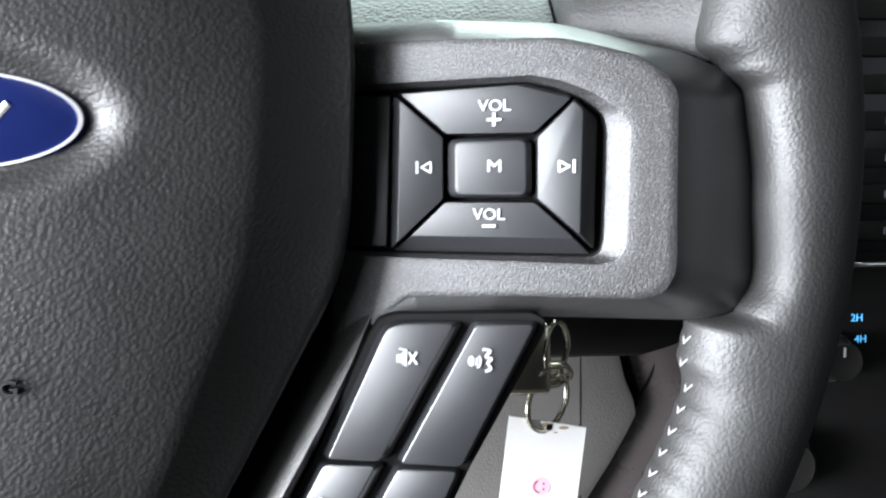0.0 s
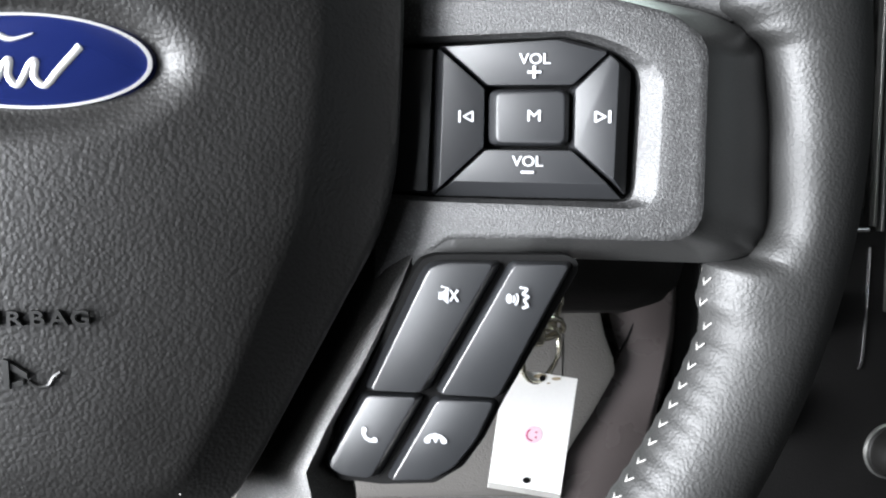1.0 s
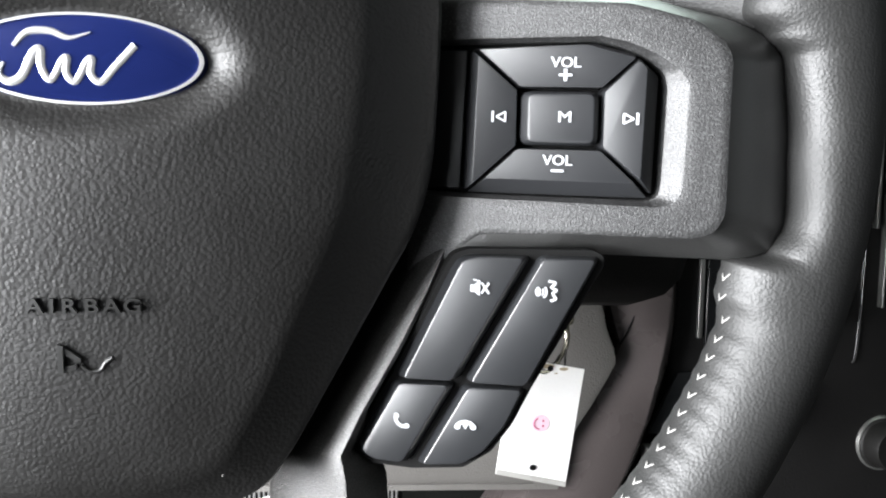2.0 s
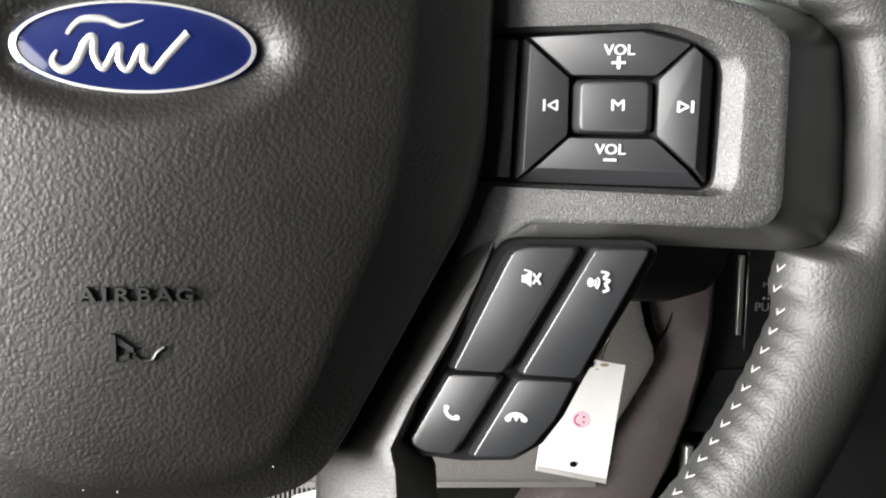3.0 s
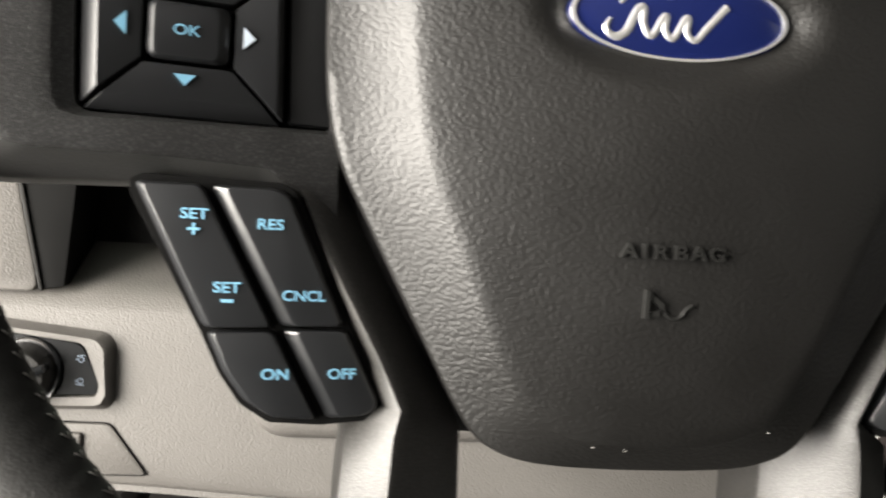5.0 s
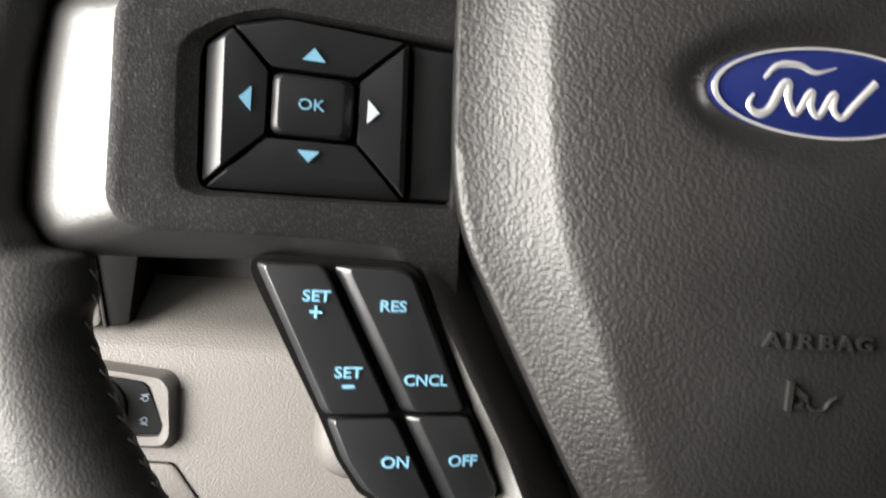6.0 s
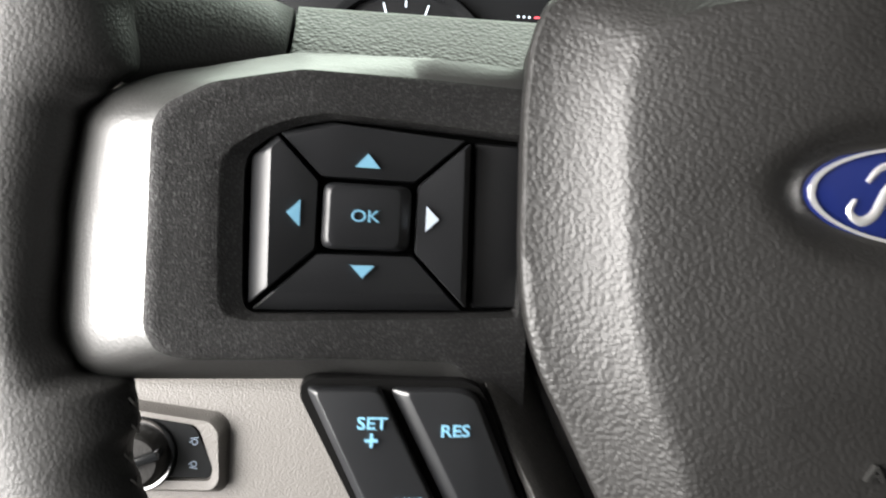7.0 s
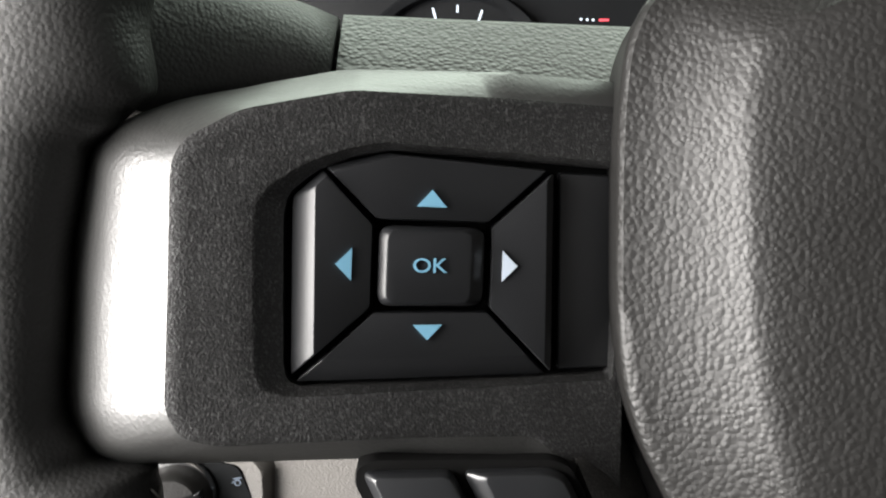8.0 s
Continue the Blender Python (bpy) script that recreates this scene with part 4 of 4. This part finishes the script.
def knob_on(x, z, r, y, label, material=M_BLACK):
    kn = part("knob", turned([(r * 1.12, y), (r * 1.12, y - 0.004), (r, y - 0.006), (r * 0.95, y - 0.018), (r * 0.86, y - 0.0205), (r * 0.7, y - 0.0198), (0.0005, y - 0.0192)], (x, 0, z)), material, console, label)
    part("ring", turned([(r * 1.14, y - 0.001), (r * 1.2, y - 0.003), (r * 1.13, y - 0.005), (r * 1.08, y - 0.0045)], (x, 0, z)), M_DULL, kn)
    part("marker", prism(band([(x, z + r * 0.25), (x, z + r * 0.7)], 0.0012), lambda a, b: y - 0.0198, 0.0004), M_WHITE, kn)
    return kn


knob_on(0.3430, -0.1720, 0.0170, 0.349, "dark rotary knob with a silver ring")
knob_on(0.3750, -0.1130, 0.0120, 0.351, "dark rotary selector knob with a silver ring")
knob_on(0.4385, -0.1975, 0.0150, 0.351, "dark rotary knob with a chrome ring")
for text, x, z in (("2H", 0.3915, -0.0905), ("4H", 0.3940, -0.1030), ("4L", 0.3915, -0.1155)):
    part("print", lettering(text, x, z, 0.0042, pan, 1.0), M_LIT, console)
for x0, x1 in ((0.2795, 0.2845), (0.3130, 0.3175)):
    part("chrome_tab", box(x0, x1, 0.340, 0.353, -0.222, -0.195, 0.0012), M_DULL, console)
part("socket", box(0.2845, 0.3130, 0.343, 0.353, -0.219, -0.195, 0.002), M_GAP, console)
part("display", box(0.345, 0.4145, 0.3485, 0.353, -0.052, 0.12, 0.002), M_GLOSS, console)
for k in range(8):
    part("louvre", box(0.347, 0.4125, 0.3455, 0.3490, -0.045 + 0.021 * k, -0.045 + 0.021 * k + 0.011, 0.001), M_BLACK, console)
    part("tick", prism(band([(0.4040, -0.0415 + 0.021 * k), (0.4043, -0.0375 + 0.021 * k)], 0.0010), lambda x, z: 0.3455), M_WHITE, console)
part("chrome_strip", box(0.380, 0.416, 0.344, 0.353, -0.0605, -0.0575, 0.001), M_CHROME, console)
for x0, x1, z0, z1 in ((0.4185, 0.4205, -0.057, 0.13), (0.4235, 0.4255, -0.06, 0.13), (0.4305, 0.4320, -0.110, 0.13)):
    part("chrome_strip", box(x0, x1, 0.345, 0.353, z0, z1, 0.0007), M_DULL, console)
part("chrome_hook", tube([Vector((p.x, 0.3495, p.y)) for p in spline([(0.4190, -0.070), (0.4187, -0.100), (0.4180, -0.128), (0.4168, -0.142), (0.4146, -0.1455)], 5, False)], 0.0008), M_CHROME, console)
part("amber_mark", prism([ring_of(0.4440, -0.1970, 0.0012, 0.0018, 8)], lambda x, z: 0.3318, 0.0003), M_AMBER, console)

# ---- pedals ----


def pedal(name, label, x0, x1, y, z0, z1, ribs):
    ob = thing(name, WHEEL, label, "pedal")
    part("pad", box(x0, x1, y, y + 0.018, z0, z1, 0.006), M_BLACK, ob)
    n = ribs
    for k in range(n):
        x = x0 + 0.006 + (x1 - x0 - 0.012) * k / (n - 1)
        part("rib", box(x - 0.0011, x + 0.0011, y - 0.0025, y + 0.002, z0 + 0.006, z1 - 0.002, 0.0006, segments=1), M_RUBBER, ob)
    part("arm", box((x0 + x1) / 2 - 0.01, (x0 + x1) / 2 + 0.01, y + 0.016, y + 0.38, z1 - 0.05, z1 - 0.02, 0.003), M_BLACK, ob)
    return ob


pedal("brake_pedal", "grey ribbed rubber brake pedal pad", -0.0145, 0.0595, 0.60, -0.36, -0.2930, 17)
pedal("accelerator_pedal", "grey ribbed rubber accelerator pedal pad", 0.102, 0.150, 0.60, -0.40, -0.2935, 11)
brake = thing("parking_brake_pedal", WHEEL, "grey parking brake pedal with embossed lettering", "pedal")
part("pad", box(-0.2405, -0.2030, 0.60, 0.615, -0.335, -0.2790, 0.004), M_PEDAL, brake)
pk = lambda x, z: 0.60
part("print", lettering("PUSH", -0.2200, -0.2900, 0.0062, pk, 1.1), M_GAP, brake)
part("print", lettering("ON   OFF", -0.2205, -0.2995, 0.0062, pk, 1.0), M_GAP, brake)
part("print", prism([ring_of(-0.2220, -0.2995, 0.0017, 0.0017, 10)], pk), M_GAP, brake)
part("arm", box(-0.230, -0.212, 0.614, 0.98, -0.31, -0.29, 0.003), M_BLACK, brake)

# ---- cabin shell ----
def wall(name, x0, x1, y0, y1, z0, z1, material, label=""):
    ob = part(name, box(x0, x1, y0, y1, z0, z1, 0.0), material, None, smooth=False)
    return tagged(ob, label or "plain cabin panel closing the truck interior", "cabin", kind="structure")


wall("floor", -0.85, 1.15, -2.5, 1.0, 0.02, 0.08, M_CARPET, "dark carpeted cabin floor")
wall("ceiling", -0.85, 1.15, -2.5, 0.6, 1.42, 1.46, M_LINER, "grey cabin headliner")
wall("firewall", -0.85, 1.15, 0.78, 0.84, 0.08, 0.95, M_CARPET, "dark firewall behind the pedals")
wall("wall_back", -0.85, 1.15, -2.5, -2.44, 0.08, 1.42, M_BLACK, "dark rear cabin wall")
wall("door_3", -0.89, -0.82, -2.44, -1.30, 0.08, 0.70, M_BLACK, "dark lower rear door panel")
wall("door_1", -0.89, -0.82, -1.30, 0.78, 0.08, 0.20, M_BLACK, "dark sill of the open driver door")
wall("door_post", -0.89, -0.82, 0.34, 0.78, 0.20, 0.95, M_BLACK, "dark post in front of the open driver door")
wall("door_pillar", -0.89, -0.82, -1.30, -1.05, 0.20, 1.42, M_BLACK, "dark pillar behind the driver window")
# unseen passenger door, built high to hold back sky fill from the right
wall("door_2_blocker", 1.10, 1.16, -2.44, 0.78, 0.08, 1.0, M_BLACK, "unseen dark passenger door panel, raised to block sky light")
wall("door_pillar_2", 1.10, 1.16, -2.44, -0.9, 0.85, 1.42, M_BLACK, "dark pillar behind the passenger window")
paper = thing("paper_sheet", WHEEL, "white paper sheet hanging below the beige dash", "paper")
sheet = [(0.0330, 0.450, -0.2548), (0.0680, 0.450, -0.2458), (0.078, 0.465, -0.30), (-0.01, 0.465, -0.30)]
bm = bmesh.new()
fr = [bm.verts.new(p) for p in sheet]
bk = [bm.verts.new((x, y + 0.001, z)) for x, y, z in sheet]
bm.faces.new(fr), bm.faces.new(bk)
for i in range(4):
    bm.faces.new((fr[i], bk[i], bk[(i + 1) % 4], fr[(i + 1) % 4]))
part("sheet", bm, M_PAPER, paper, smooth=False)
